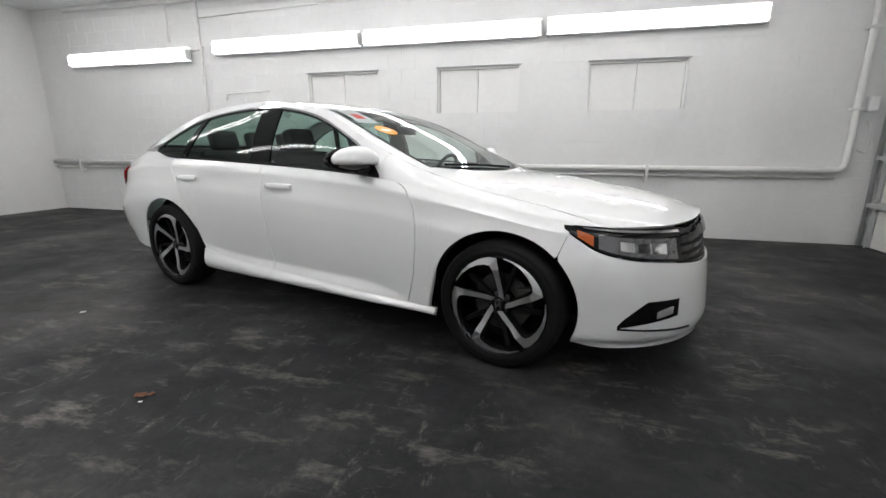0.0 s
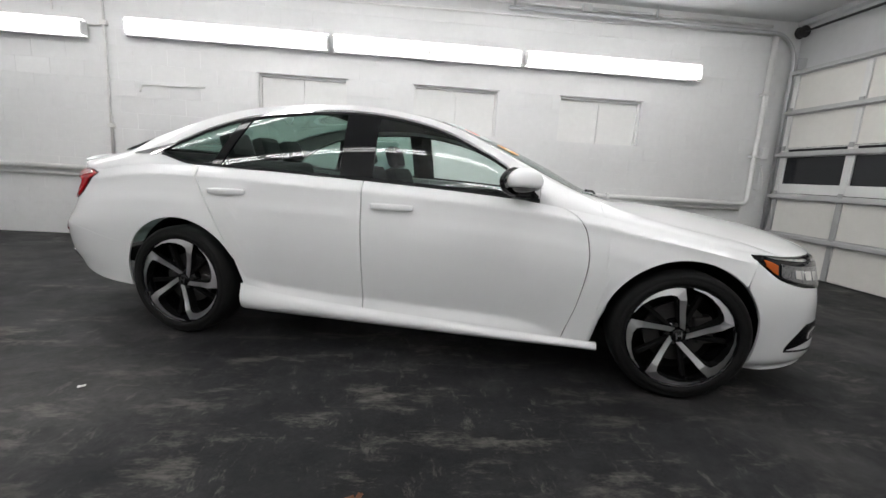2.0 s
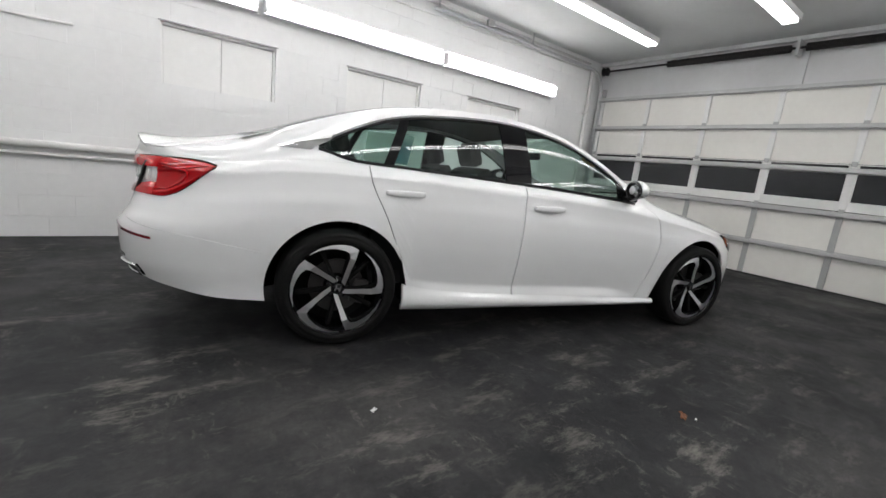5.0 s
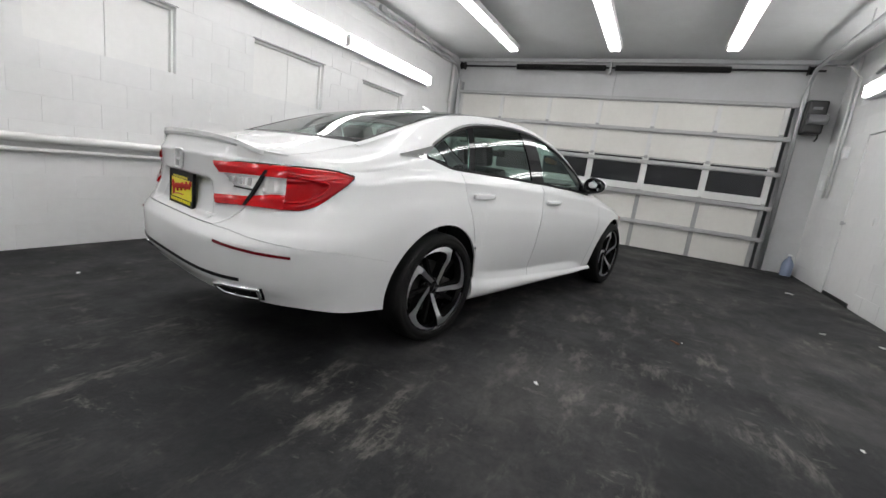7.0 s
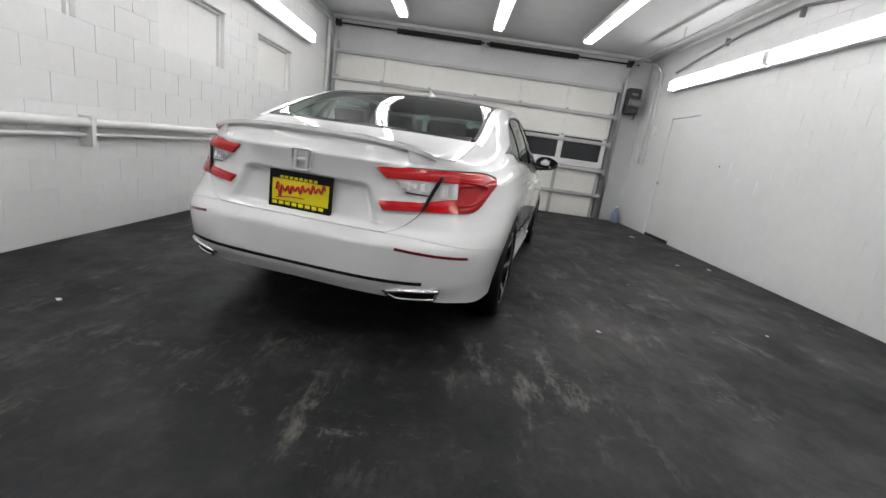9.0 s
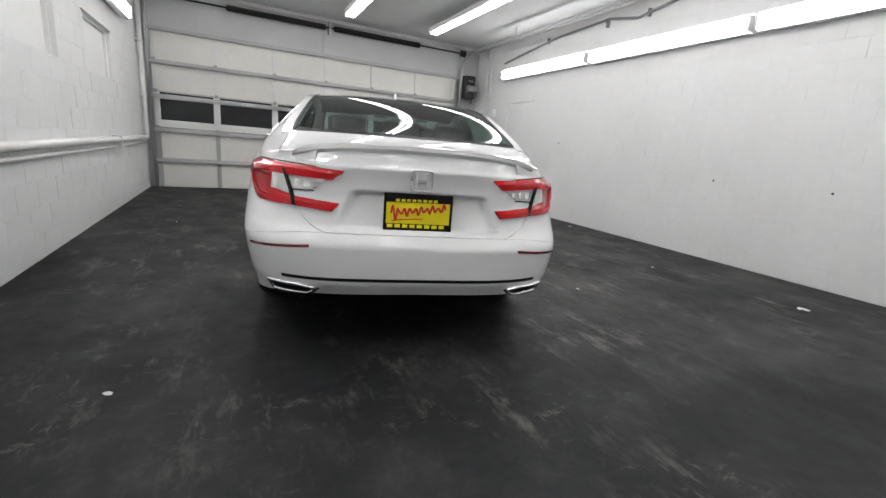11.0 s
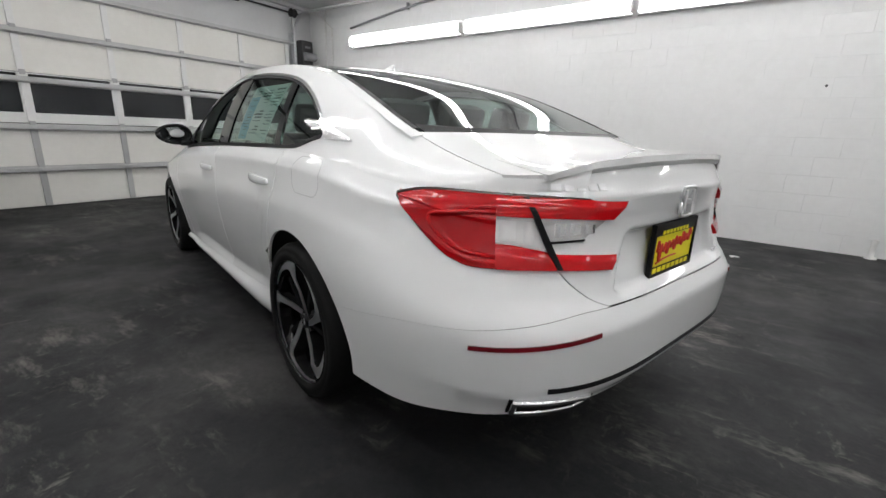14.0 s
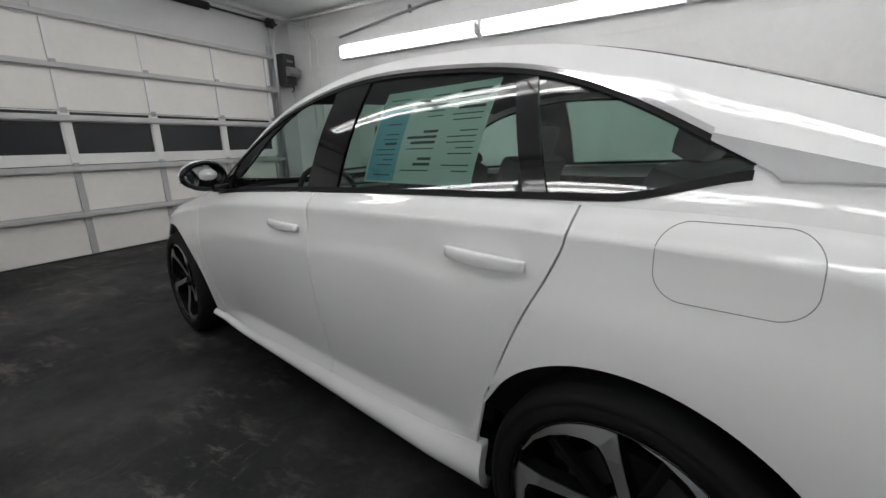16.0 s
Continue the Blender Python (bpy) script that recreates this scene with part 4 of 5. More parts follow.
U_TIP = u_of(1.725, 0.86)
lamps = both("headlight", lambda m: patch(head_lamp(0, 1, U_TIP, U_LAMP), 30, 10, lift=0.003, edge=0.02, mirror=m), GLOSS_BLACK, label="dark headlight with an amber corner")
both("amber_reflector", lambda m: patch(head_lamp(0.06, 0.62, u_of(1.775, 0.835), u_of(1.845, 0.81)), 8, 6, lift=0.007, edge=0.006, mirror=m), AMBER_LENS, lamps)
both("lens", lambda m: patch(head_lamp(0.09, 0.72, u_of(1.865, 0.80), u_of(2.19, 0.54)), 16, 6, lift=0.007, edge=0.006, mirror=m), HEAD_LENS, lamps)
for r0 in (0.0, 0.34, 0.67):
    both("projector", lambda m: patch(head_lamp(0.24, 0.56, u_of(1.955, 0.755) + 0.165 * r0, u_of(1.955, 0.755) + 0.165 * r0 + 0.045), 4, 4, lift=0.010, edge=0.005, mirror=m), CHROME, lamps)
both("brow_strip", lambda m: patch(head_lamp(0.87, 0.94, u_of(1.80, 0.82), U_LAMP), 16, 3, lift=0.008, edge=0.006, mirror=m), CHROME, lamps)


def grille_fn(z0, z1, lift_back=0.0):
    def fn(a, b):
        u = U_LAMP + 0.004 + (4 - 2 * U_LAMP - 0.008) * a
        p = around(u, z0 + (z1 - z0) * b)
        p.x -= lift_back
        return p
    return fn


grille = part("grille", patch(grille_fn(0.50, 0.738, 0.02), 40, 6), GLOSS_BLACK, car, "gloss black front grille", True)
part("grille_bar", patch(grille_fn(0.69, 0.735), 40, 4, lift=0.004), GLOSS_BLACK, grille, smooth=True)
for z in (0.53, 0.57, 0.61, 0.65):
    part("grille_slat", patch(grille_fn(z, z + 0.012, 0.012), 30, 1, edge=0.01), TRIM_BLACK, grille)


def fog(zl, zr, xa, xb, ta, tb, bulge=1.0):
    def fn(a, b):
        u = u_of(*xa) + (u_of(*xb) - u_of(*xa)) * a
        lo, hi = zl[0] + (zr[0] - zl[0]) * a, zl[1] + (zr[1] - zl[1]) * min(1, a / bulge) ** 0.8
        return around(u, lo + (hi - lo) * (ta + (tb - ta) * b))
    return fn


fogs = both("fog_recess", lambda m: patch(fog((0.272, 0.285), (0.318, 0.405), (1.95, 0.72), (2.235, 0.545), 0, 1, 0.42), 14, 6, lift=0.003, edge=0.01, mirror=m), GLOSS_BLACK)
both("fog_lamp", lambda m: patch(fog((0.318, 0.35), (0.335, 0.372), (2.12, 0.625), (2.20, 0.572), 0, 1), 6, 4, lift=0.008, edge=0.006, mirror=m), CLEAR_LENS, fogs)
both("lip_slot", lambda m: patch(fog((0.262, 0.274), (0.232, 0.244), (1.955, 0.725), (2.28, 0.44), 0, 1), 14, 2, lift=0.003, edge=0.01, mirror=m), TRIM_BLACK, fogs)
part("cowl_panel", patch(lambda a, b: over(cowl((2 * a - 1) * 0.72) + 0.028 - 0.03 * b, (2 * a - 1) * 0.72) + Vector((0, 0, -0.006)), 30, 3), TRIM_BLACK, car, smooth=True)


# cabin: screens, roof, side glass
def crown(xa, xb, fa, fb=None):
    """A sheet over the cabin; xa, xb: its ends x(y), fa: its half width as a share of the roof's."""
    def fn(a, b):
        f = (2 * a - 1)
        yn = f * 0.66
        x = xa(yn) + (xb(yn) - xa(yn)) * b
        w = fa if fb is None else fa + (fb - fa) * b
        return over(x, f * w * y_r(x))
    return fn


def screen_top(y):
    return 0.15 - 0.14 * y * y


def rear_top(y):
    return -0.83 - 0.12 * y * y


screen = part("windscreen", patch(crown(lambda y: cowl(y) - 0.002, screen_top, 0.90, 0.90), 40, 30, edge=0.004, lift=-0.001), GLASS, car, "tinted windscreen with stickers", True)
roof = part("roof", patch(crown(lambda y: screen_top(y) - 0.004, lambda y: rear_top(y) + 0.004, 1.0), 50, 36, open_sides="aA"), PEARL, car, smooth=True)
back_glass = part("rear_window", patch(crown(lambda y: rear_top(y), lambda y: glass_foot(y), 0.93, 0.93), 40, 34, edge=0.004, lift=-0.001), REAR_GLASS, car, "dark tinted rear window", True)


def strip_fn(xa, xb, f0, f1):
    def fn(a, b):
        x0, x1 = xa(0.64), xb(0.64)
        x = x0 + (x1 - x0) * a
        f = f0 + (f1 - f0) * b
        return over(x, f * y_r(x))
    return fn


both("windscreen_pillar", lambda m: patch(strip_fn(lambda y: 0.93, screen_top, 0.905, 1.0), 40, 4, edge=0.006, mirror=m, open_sides="AB"), PEARL)
both("rear_pillar_top", lambda m: patch(strip_fn(lambda y: rear_top(y) + 0.004, lambda y: -1.95, 0.93, 1.0), 44, 4, edge=0.006, mirror=m, open_sides="aB"), PEARL)
both("screen_seal", lambda m: patch(strip_fn(lambda y: 0.90, screen_top, 0.875, 0.903), 40, 1, edge=0.003, lift=0.001, mirror=m), TRIM_BLACK)
both("rear_seal", lambda m: patch(strip_fn(rear_top, lambda y: -1.90, 0.905, 0.933), 40, 1, edge=0.003, lift=0.001, mirror=m), TRIM_BLACK)
part("rear_seal_bottom", patch(lambda a, b: over(glass_foot((2 * a - 1) * 0.64) + 0.03 - 0.058 * b, (2 * a - 1) * 0.64) + Vector((0, 0, 0.001 - 0.004 * b)), 40, 2, edge=0.003), TRIM_BLACK, car, smooth=True)

glass_low = curve((0.66, 0.962), (0.52, 0.976), (-0.28, 1.016), (-1.16, 1.040), (-1.36, 1.046), (-1.59, 1.092), (-1.62, 1.093))
glass_top = spline((0.66, 0.968), (0.56, 1.06), (0.344, 1.195), (0.141, 1.286), (-0.1, 1.348), (-0.394, 1.380), (-0.8, 1.362), (-1.191, 1.292), (-1.431, 1.188), (-1.51, 1.146), (-1.60, 1.098))


def band(xa, xb, lo, hi, inset=0.0):
    def fn(a, b):
        z = 1.15
        for _ in range(5):
            x = xa(z) + (xb(z) - xa(z)) * a
            z = lo(x) + inset + (hi(x) - lo(x) - 2 * inset) * b
        return side(x, z)
    return fn


both("roof_rail", lambda m: patch(band(lambda z: -1.57, lambda z: 0.665, lambda x: glass_top(x) + 0.006, z_r), 70, 5, edge=0.006, mirror=m, open_sides="aB"), PEARL)
both("belt_panel", lambda m: patch(band(lambda z: -1.572, lambda z: -1.02, z_s, lambda x: glass_low(x) - 0.004), 30, 3, edge=0.006, mirror=m), PEARL)
both("pillar_foot", lambda m: patch(band(lambda z: 0.668, lambda z: 0.99, z_s, z_r), 24, 8, edge=0.006, mirror=m), PEARL)
fwd = lambda z: -0.235 + 0.05 * (1.016 - z)
bp0 = lambda z: -0.425 + 0.05 * (1.016 - z)
cp1 = lambda z: -1.20 + 0.42 * (z - 1.04)
# the driver's window is wound down
part("window_glass", patch(band(fwd, lambda z: 0.50, glass_low, glass_top, 0.006), 34, 16, edge=0.004, lift=-0.004, mirror=True), GLASS, front_doors[1], smooth=True)
rg = both("window_glass", lambda m: patch(band(lambda z: cp1(z) + 0.035, bp0, glass_low, glass_top, 0.006), 34, 16, edge=0.004, lift=-0.004, mirror=m), REAR_GLASS, rear_doors)
both("quarter_glass", lambda m: patch(band(lambda z: -1.59, lambda z: cp1(z) - 0.02, glass_low, glass_top, 0.005), 20, 12, edge=0.004, lift=-0.004, mirror=m), REAR_GLASS, rear_doors)
both("door_pillar", lambda m: patch(band(lambda z: bp0(z), lambda z: fwd(z), glass_low, glass_top, 0.002), 8, 16, lift=0.001, mirror=m), GLOSS_BLACK, rear_doors)
both("quarter_divider", lambda m: patch(band(lambda z: cp1(z) - 0.022, lambda z: cp1(z) + 0.037, glass_low, glass_top, 0.002), 4, 14, lift=0.001, mirror=m), GLOSS_BLACK, rear_doors)
both("mirror_sail", lambda m: patch(band(lambda z: 0.50, lambda z: 0.66, glass_low, glass_top, 0.0), 10, 8, lift=0.002, mirror=m), GLOSS_BLACK, front_doors)
both("belt_moulding", lambda m: patch(band(lambda z: -1.57, lambda z: 0.665, lambda x: glass_low(x) - 0.006, lambda x: glass_low(x) + 0.008), 80, 1, lift=0.004, edge=0.008, mirror=m), TRIM_BLACK, rear_doors)
both("window_seal", lambda m: patch(band(lambda z: -1.57, lambda z: 0.66, lambda x: glass_top(x) - 0.008, lambda x: glass_top(x) + 0.002), 80, 1, lift=0.003, edge=0.008, mirror=m), TRIM_BLACK, rear_doors)
both("chrome_strip", lambda m: patch(band(lambda z: -1.50, lambda z: 0.66, lambda x: glass_top(x) + 0.002, lambda x: glass_top(x) + 0.014), 90, 2, lift=0.006, edge=0.010, mirror=m), CHROME)
both("chrome_fin", lambda m: patch(band(lambda z: -1.765, lambda z: -1.50, lambda x: 1.081 if x < -1.60 else max(1.081, glass_top(x) - 0.008), lambda x: 1.085 + (x + 1.765) * 0.265), 20, 5, lift=0.008, edge=0.012, mirror=m), SATIN_CHROME)

# sills and wheel liners
both("side_skirt", lambda m: patch(lambda a, b: (lambda x: lower(x, 0.188 + (skirt_top(x) - 0.188) * b) + Vector((0, 0.014 * math.sin(math.pi * min(b * 1.15, 1)) + 0.016 * (1 - b), 0)))(-1.045 + (1.03 + 1.045) * a), 50, 10, lift=0.002, edge=0.03, mirror=m), PEARL)
under = part("underbody", boxes((-1.0, 1.0, -0.70, 0.70, 0.20, 0.32), (-2.25, -1.0, -0.50, 0.50, 0.31, 0.40), (1.0, 2.05, -0.50, 0.50, 0.21, 0.32)), LINER, car)
for sx in (-1, 1):
    for sy in (-1, 1):
        bm = bmesh.new()
        n = 24
        rows_ = []
        for k in range(n + 1):
            a_ = math.pi * (-0.08 + 1.16 * k / n)
            rows_.append([bm.verts.new(((AXLE if sx > 0 else -REAR) + 0.40 * math.cos(a_), sy * y, 0.335 + 0.40 * math.sin(a_))) for y in (0.52, 0.80)])
        for p_, q_ in zip(rows_, rows_[1:]):
            bm.faces.new((p_[0], q_[0], q_[1], p_[1]))
        hub_ = bm.verts.new((AXLE if sx > 0 else -REAR, sy * 0.52, 0.335))
        for p_, q_ in zip(rows_, rows_[1:]):
            bm.faces.new((p_[0], hub_, q_[0]))
        part("wheel_liner", bm, LINER, car)


# wheels
def spoke_outline():
    """A blade from the hub to the rim that hooks along the rim, in the wheel's plane (radius, angle in degrees)."""
    return [(0.040, -16), (0.08, -8), (0.13, -5), (0.19, -3), (0.213, 0), (0.224, 7), (0.232, 18), (0.240, 30), (0.247, 42), (0.252, 54), (0.2555, 54), (0.2565, 40), (0.2565, 26), (0.2565, 12), (0.2565, 0), (0.250, -9.5), (0.19, -13), (0.13, -17), (0.08, -28), (0.040, -56)]


def blade(y_face, thick, bm=None):
    """One spoke. The wheel's outer face looks along -y."""
    bm = bm or bmesh.new()
    pts = [(r * math.sin(radians(-a)), r * math.cos(radians(-a)), r) for r, a in spoke_outline()]
    dish = lambda r: 0.030 * max(1 - r / 0.257, 0) ** 1.5 - 0.012 * math.exp(-((r - 0.2) / 0.05) ** 2)
    f = [bm.verts.new((x, y_face + dish(r), z)) for x, z, r in pts]
    g = [bm.verts.new((x * 1.0, y_face + dish(r) + thick, z)) for x, z, r in pts]
    n = len(f)
    half = n // 2
    for k in range(half):
        q = (f[k], f[k + 1], f[n - 2 - k], f[n - 1 - k])
        if len(set(q)) == 4:
            bm.faces.new(q)
        elif len(set(q)) == 3:
            bm.faces.new(list(dict.fromkeys(q)))
    for k in range(n):
        bm.faces.new((f[k], g[k], g[(k + 1) % n], f[(k + 1) % n]))
    bmesh.ops.recalc_face_normals(bm, faces=bm.faces)
    return bm


def make_wheel():
    """One wheel, its middle at the origin, outer face along -y."""
    w = new("wheel")
    w.parent = car
    tyre = part("tyre", lathe([(0.256, 0.095), (0.268, 0.112), (0.295, 0.117), (0.320, 0.108), (0.332, 0.088), (0.335, 0.04), (0.335, -0.04), (0.332, -0.088), (0.320, -0.108), (0.304, -0.1155), (0.300, -0.113), (0.296, -0.117), (0.276, -0.116), (0.265, -0.109), (0.258, -0.100)], 64), RUBBER, w, smooth=True)
    part("rim", lathe([(0.260, -0.102), (0.264, -0.109), (0.264, -0.1115), (0.261, -0.1125), (0.258, -0.110), (0.255, -0.098)], 64, close=True), GLOSS_BLACK, w, "gloss black rim edge", True)
    part("barrel", lathe([(0.2575, -0.102), (0.246, -0.088), (0.236, -0.05), (0.222, 0.06), (0.24, 0.1)], 48), GLOSS_BLACK, w, smooth=True)
    part("wheel_back", lathe([(0.0, 0.03), (0.225, 0.045)], 32), LINER, w)
    part("brake_disc", lathe([(0.075, -0.018), (0.155, -0.018), (0.155, 0.004), (0.07, 0.004)], 40), IRON, w)
    part("brake_caliper", boxes((0.09, 0.175, -0.045, 0.02, -0.07, 0.07), bevel=0.012), IRON, w)
    for k in range(5):
        turn = Matrix.Rotation(radians(72 * k), 3, "Y")
        b1 = blade(-0.098, 0.004)
        bmesh.ops.transform(b1, matrix=turn.to_4x4(), verts=b1.verts)
        sp = part("spoke", b1, SATIN, w, "machined silver blade")
        b2 = blade(-0.0935, 0.05)
        bmesh.ops.transform(b2, matrix=(Matrix.Rotation(radians(72 * k - 3.5), 3, "Y")).to_4x4(), verts=b2.verts)
        part("spoke_flank", b2, LINER, sp)
        b3 = boxes((-0.012, 0.012, -0.070, -0.035, 0.03, 0.225), bevel=0.005)
        bmesh.ops.transform(b3, matrix=(Matrix.Rotation(radians(72 * k + 33), 3, "Y")).to_4x4(), verts=b3.verts)
        part("thin_spoke", b3, LINER, w)
    hub = part("hub_cap", lathe([(0.0, -0.082), (0.026, -0.081), (0.031, -0.076), (0.034, -0.06), (0.062, -0.058), (0.070, -0.045), (0.072, 0.0)], 32), GLOSS_BLACK, w, smooth=True)
    part("hub_badge", boxes((-0.016, -0.009, -0.086, -0.082, -0.018, 0.018), (0.009, 0.016, -0.086, -0.082, -0.018, 0.018), (-0.009, 0.009, -0.0855, -0.082, -0.004, 0.004)), CHROME, hub, "chrome emblem")
    for k in range(5):
        a = radians(72 * k + 20)
        part("lug_nut", lathe([(0.0, -0.072), (0.009, -0.072), (0.010, -0.055)], 8, centre=(0.050 * math.cos(a), 0, 0.050 * math.sin(a))), DARK_STEEL, hub)
    return w


first = make_wheel()
first.matrix_basis = pose(AXLE, -0.803, 0.335, 0, -12, 0)
for x, y, turn, spin in ((-REAR, -0.803, 0, 14), (AXLE, 0.803, 180, 30), (-REAR, 0.803, 180, -13)):
    copy_thing(first, pose(x, y, 0.335, 0, 0, turn) @ pose(0, 0, 0, 0, spin, 0))


# handles, mirrors, fuel flap
def handle_at(x0, x1, z):
    """A pull handle standing off the door's skin over a shallow cup."""
    def make(m):
        s = -1 if m else 1
        bm = bmesh.new()
        rings, n = [], 12
        for k in range(17):
            t = k / 16
            p = lower(x0 + (x1 - x0) * t, z + 0.004 * t)
            swell = math.sin(math.pi * min(max(t, 0.015), 0.985)) ** 0.3
            tall, deep = 0.0185 * (0.45 + 0.55 * swell), 0.0095 * (0.5 + 0.5 * swell)
            y = p.y + 0.004 + 0.022 * math.sin(math.pi * min(max(t, 0.02), 0.98)) ** 0.4
            ring = []
            for j in range(n):
                q = 2 * math.pi * j / n
                c, d = math.cos(q), math.sin(q)
                ring.append(bm.verts.new((p.x, s * (y + deep * math.copysign(abs(c) ** 0.6, c)), p.z + tall * math.copysign(abs(d) ** 0.6, d))))
            rings.append(ring)
        for a, b in zip(rings, rings[1:]):
            for j in range(n):
                bm.faces.new((a[j], a[(j + 1) % n], b[(j + 1) % n], b[j]))
        bm.faces.new(rings[0][::-1])
        bm.faces.new(rings[-1])
        bmesh.ops.recalc_face_normals(bm, faces=bm.faces)
        return bm
    return make


both("door_handle", handle_at(-1.205, -0.975, 0.897), PEARL, rear_doors)
both("door_handle", handle_at(-0.225, 0.012, 0.876), PEARL, front_doors)


def mirror_shell(m, lower_half):
    s = -1 if m else 1
    bm = bmesh.new()
    bmesh.ops.create_uvsphere(bm, u_segments=24, v_segments=16, radius=1.0)
    for v in bm.verts:
        x, y, z = v.co
        x = 0.085 * x if x > 0 else 0.055 * x
        w = 0.118
        v.co = Vector((0.585 + x - 0.055 * (y + 0.2), s * (0.955 + w * y), 1.055 + (0.072 if z > 0 else 0.058) * z * (1 - 0.12 * y)))
    cut = 1.028
    for v in bm.verts:
        if lower_half:
            v.co.z = min(v.co.z, cut - 0.001)
        else:
            v.co.z = max(v.co.z, cut + 0.001)
    bmesh.ops.recalc_face_normals(bm, faces=bm.faces)
    return bm


mirrors = both("door_mirror", lambda m: mirror_shell(m, False), PEARL, front_doors)
both("mirror_foot", lambda m: mirror_shell(m, True), GLOSS_BLACK, mirrors)
both("mirror_arm", lambda m: boxes((0.52, 0.62, -0.93 if m else 0.82, -0.82 if m else 0.93, 0.972, 1.012), bevel=0.012), GLOSS_BLACK, mirrors)
MIRROR = mat("mirror_glass", (0.8, 0.82, 0.82), 0.02, 1.0)


def mirror_face(m):
    s = -1 if m else 1
    bm = bmesh.new()
    ring = [bm.verts.new((0.520 - 0.052 * math.cos(a), s * (0.963 + 0.102 * math.cos(a)), 1.052 + 0.052 * math.sin(a) * (1 - 0.15 * math.cos(a)))) for a in [2 * math.pi * k / 24 for k in range(24)]]
    bm.faces.new(ring if m else ring[::-1])
    bmesh.ops.solidify(bm, geom=bm.faces[:], thickness=0.01)
    return bm


both("mirror_glass", mirror_face, MIRROR, mirrors)
both("mirror_rim", lambda m: tube([(0.525 - 0.052 * math.cos(a), (-1 if m else 1) * (0.963 + 0.110 * math.cos(a)), 1.052 + 0.060 * math.sin(a) * (1 - 0.15 * math.cos(a))) for a in [2 * math.pi * k / 24 for k in range(25)]], 0.012, 8), GLOSS_BLACK, mirrors)


def flap(t, r=0.05, x0=-1.675, x1=-1.455, z0=0.885, z1=1.018):
    """A point along the rounded outline of the fuel flap."""
    corners = [(x1 - r, z1 - r, 0), (x0 + r, z1 - r, 90), (x0 + r, z0 + r, 180), (x1 - r, z0 + r, 270)]
    k, f = int(t * 4) % 4, (t * 4) % 1
    cx, cz, a0 = corners[k]
    if f < 0.5:
        a = radians(a0 + 180 * f)
        return cx + r * math.cos(a), cz + r * math.sin(a)
    nx, nz, a1 = corners[(k + 1) % 4]
    g = (f - 0.5) * 2
    a = radians(a0 + 90)
    px, pz = cx + r * math.cos(a), cz + r * math.sin(a)
    qx, qz = nx + r * math.cos(radians(a1)), nz + r * math.sin(radians(a1))
    return px + (qx - px) * g, pz + (qz - pz) * g


fuel = []
for k in range(81):
    x, z = flap((k % 80) / 80)
    fuel.append(tuple(lower(x, z) + Vector((0, -0.0005, 0))))
part("fuel_flap_gap", tube(fuel, 0.0011, 6), GREY_PLASTIC, car)


def u_at_y(y, z):
    """The outline's u on the tail at a distance y from the middle."""
    lo, hi = -2.0, -1.0
    for _ in range(18):
        m = (lo + hi) / 2
        lo, hi = (m, hi) if around(m, z).y < y else (lo, m)
    return lo


# tail lamps on the rounded corners
def tail_patch(rows_fn, u0, u1):
    def fn(a, b):
        u = u0 + (u1 - u0) * a
        lo, hi = rows_fn(u)
        return around(u, lo + (hi - lo) * b)
    return fn


def lamp_point(u, z, off):
    """A point of the tail's outline, moved straight out by off."""
    p = around(u, z)
    t = around(u + 0.004, z) - around(u - 0.004, z)
    n = Vector((t.y, -t.x, 0)).normalized()
    return p + (n if n.dot(Vector((p.x - RC, p.y, 0))) > 0 else -n) * off


def lamp_patch(lo, hi, ua, ub, off):
    """A lens between two heights z(u) and two slanted ends u(b), standing off(a, b) over the skin."""
    def fn(a, b):
        u = ua(b) + (ub(b) - ua(b)) * a
        return lamp_point(u, lo(u) + (hi(u) - lo(u)) * b, off(a, b))
    return fn


def ease(q):
    q = min(max(q, 0), 1)
    return q * q * (3 - 2 * q)


T_TIP, T_CLR, T_SEAM, T_IN = u_of(-2.035, 0.814), u_of(-2.345, 0.725), u_of(-2.435, 0.625), u_of(-2.495, 0.355)
t_low = curve((T_IN, 0.757), (T_SEAM, 0.776), (u_of(-2.31, 0.77), 0.780), (u_of(-2.25, 0.80), 0.797), (u_of(-2.20, 0.805), 0.821), (u_of(-2.15, 0.81), 0.855), (T_TIP, 0.942))
t_high = curve((T_IN, 0.950), (T_SEAM, 0.963), (u_of(-2.2, 0.80), 0.968), (T_TIP - 0.05, 0.965), (T_TIP, 0.949))
in_low = lambda u: t_low(u) + 0.040 + 0.022 * min(max((u - T_SEAM) / (T_CLR - T_SEAM) + 0.3, 0), 1)
in_high = lambda u: t_high(u) - 0.052
seam_u = lambda b: T_SEAM + 0.028 - 0.05 * (1 - b)


def body_off(a, b):
    """The outer lens: a facet that leans in at the top, a long fold under it and a bowl towards the clear insert."""
    r = math.hypot((a - 1.04) / 0.66, (b - 0.46) / 0.40)
    fold = 0.006 * math.exp(-((b - 0.76 + 0.10 * a) / 0.035) ** 2)
    return (0.15 + 0.85 * ease(a / 0.12)) * max(0.0045, 0.017 - 0.011 * ease((b - 0.80) / 0.2) - 0.008 * ease((0.12 - b) / 0.12) - 0.0115 * ease((1.0 - r) / 0.22) + fold)


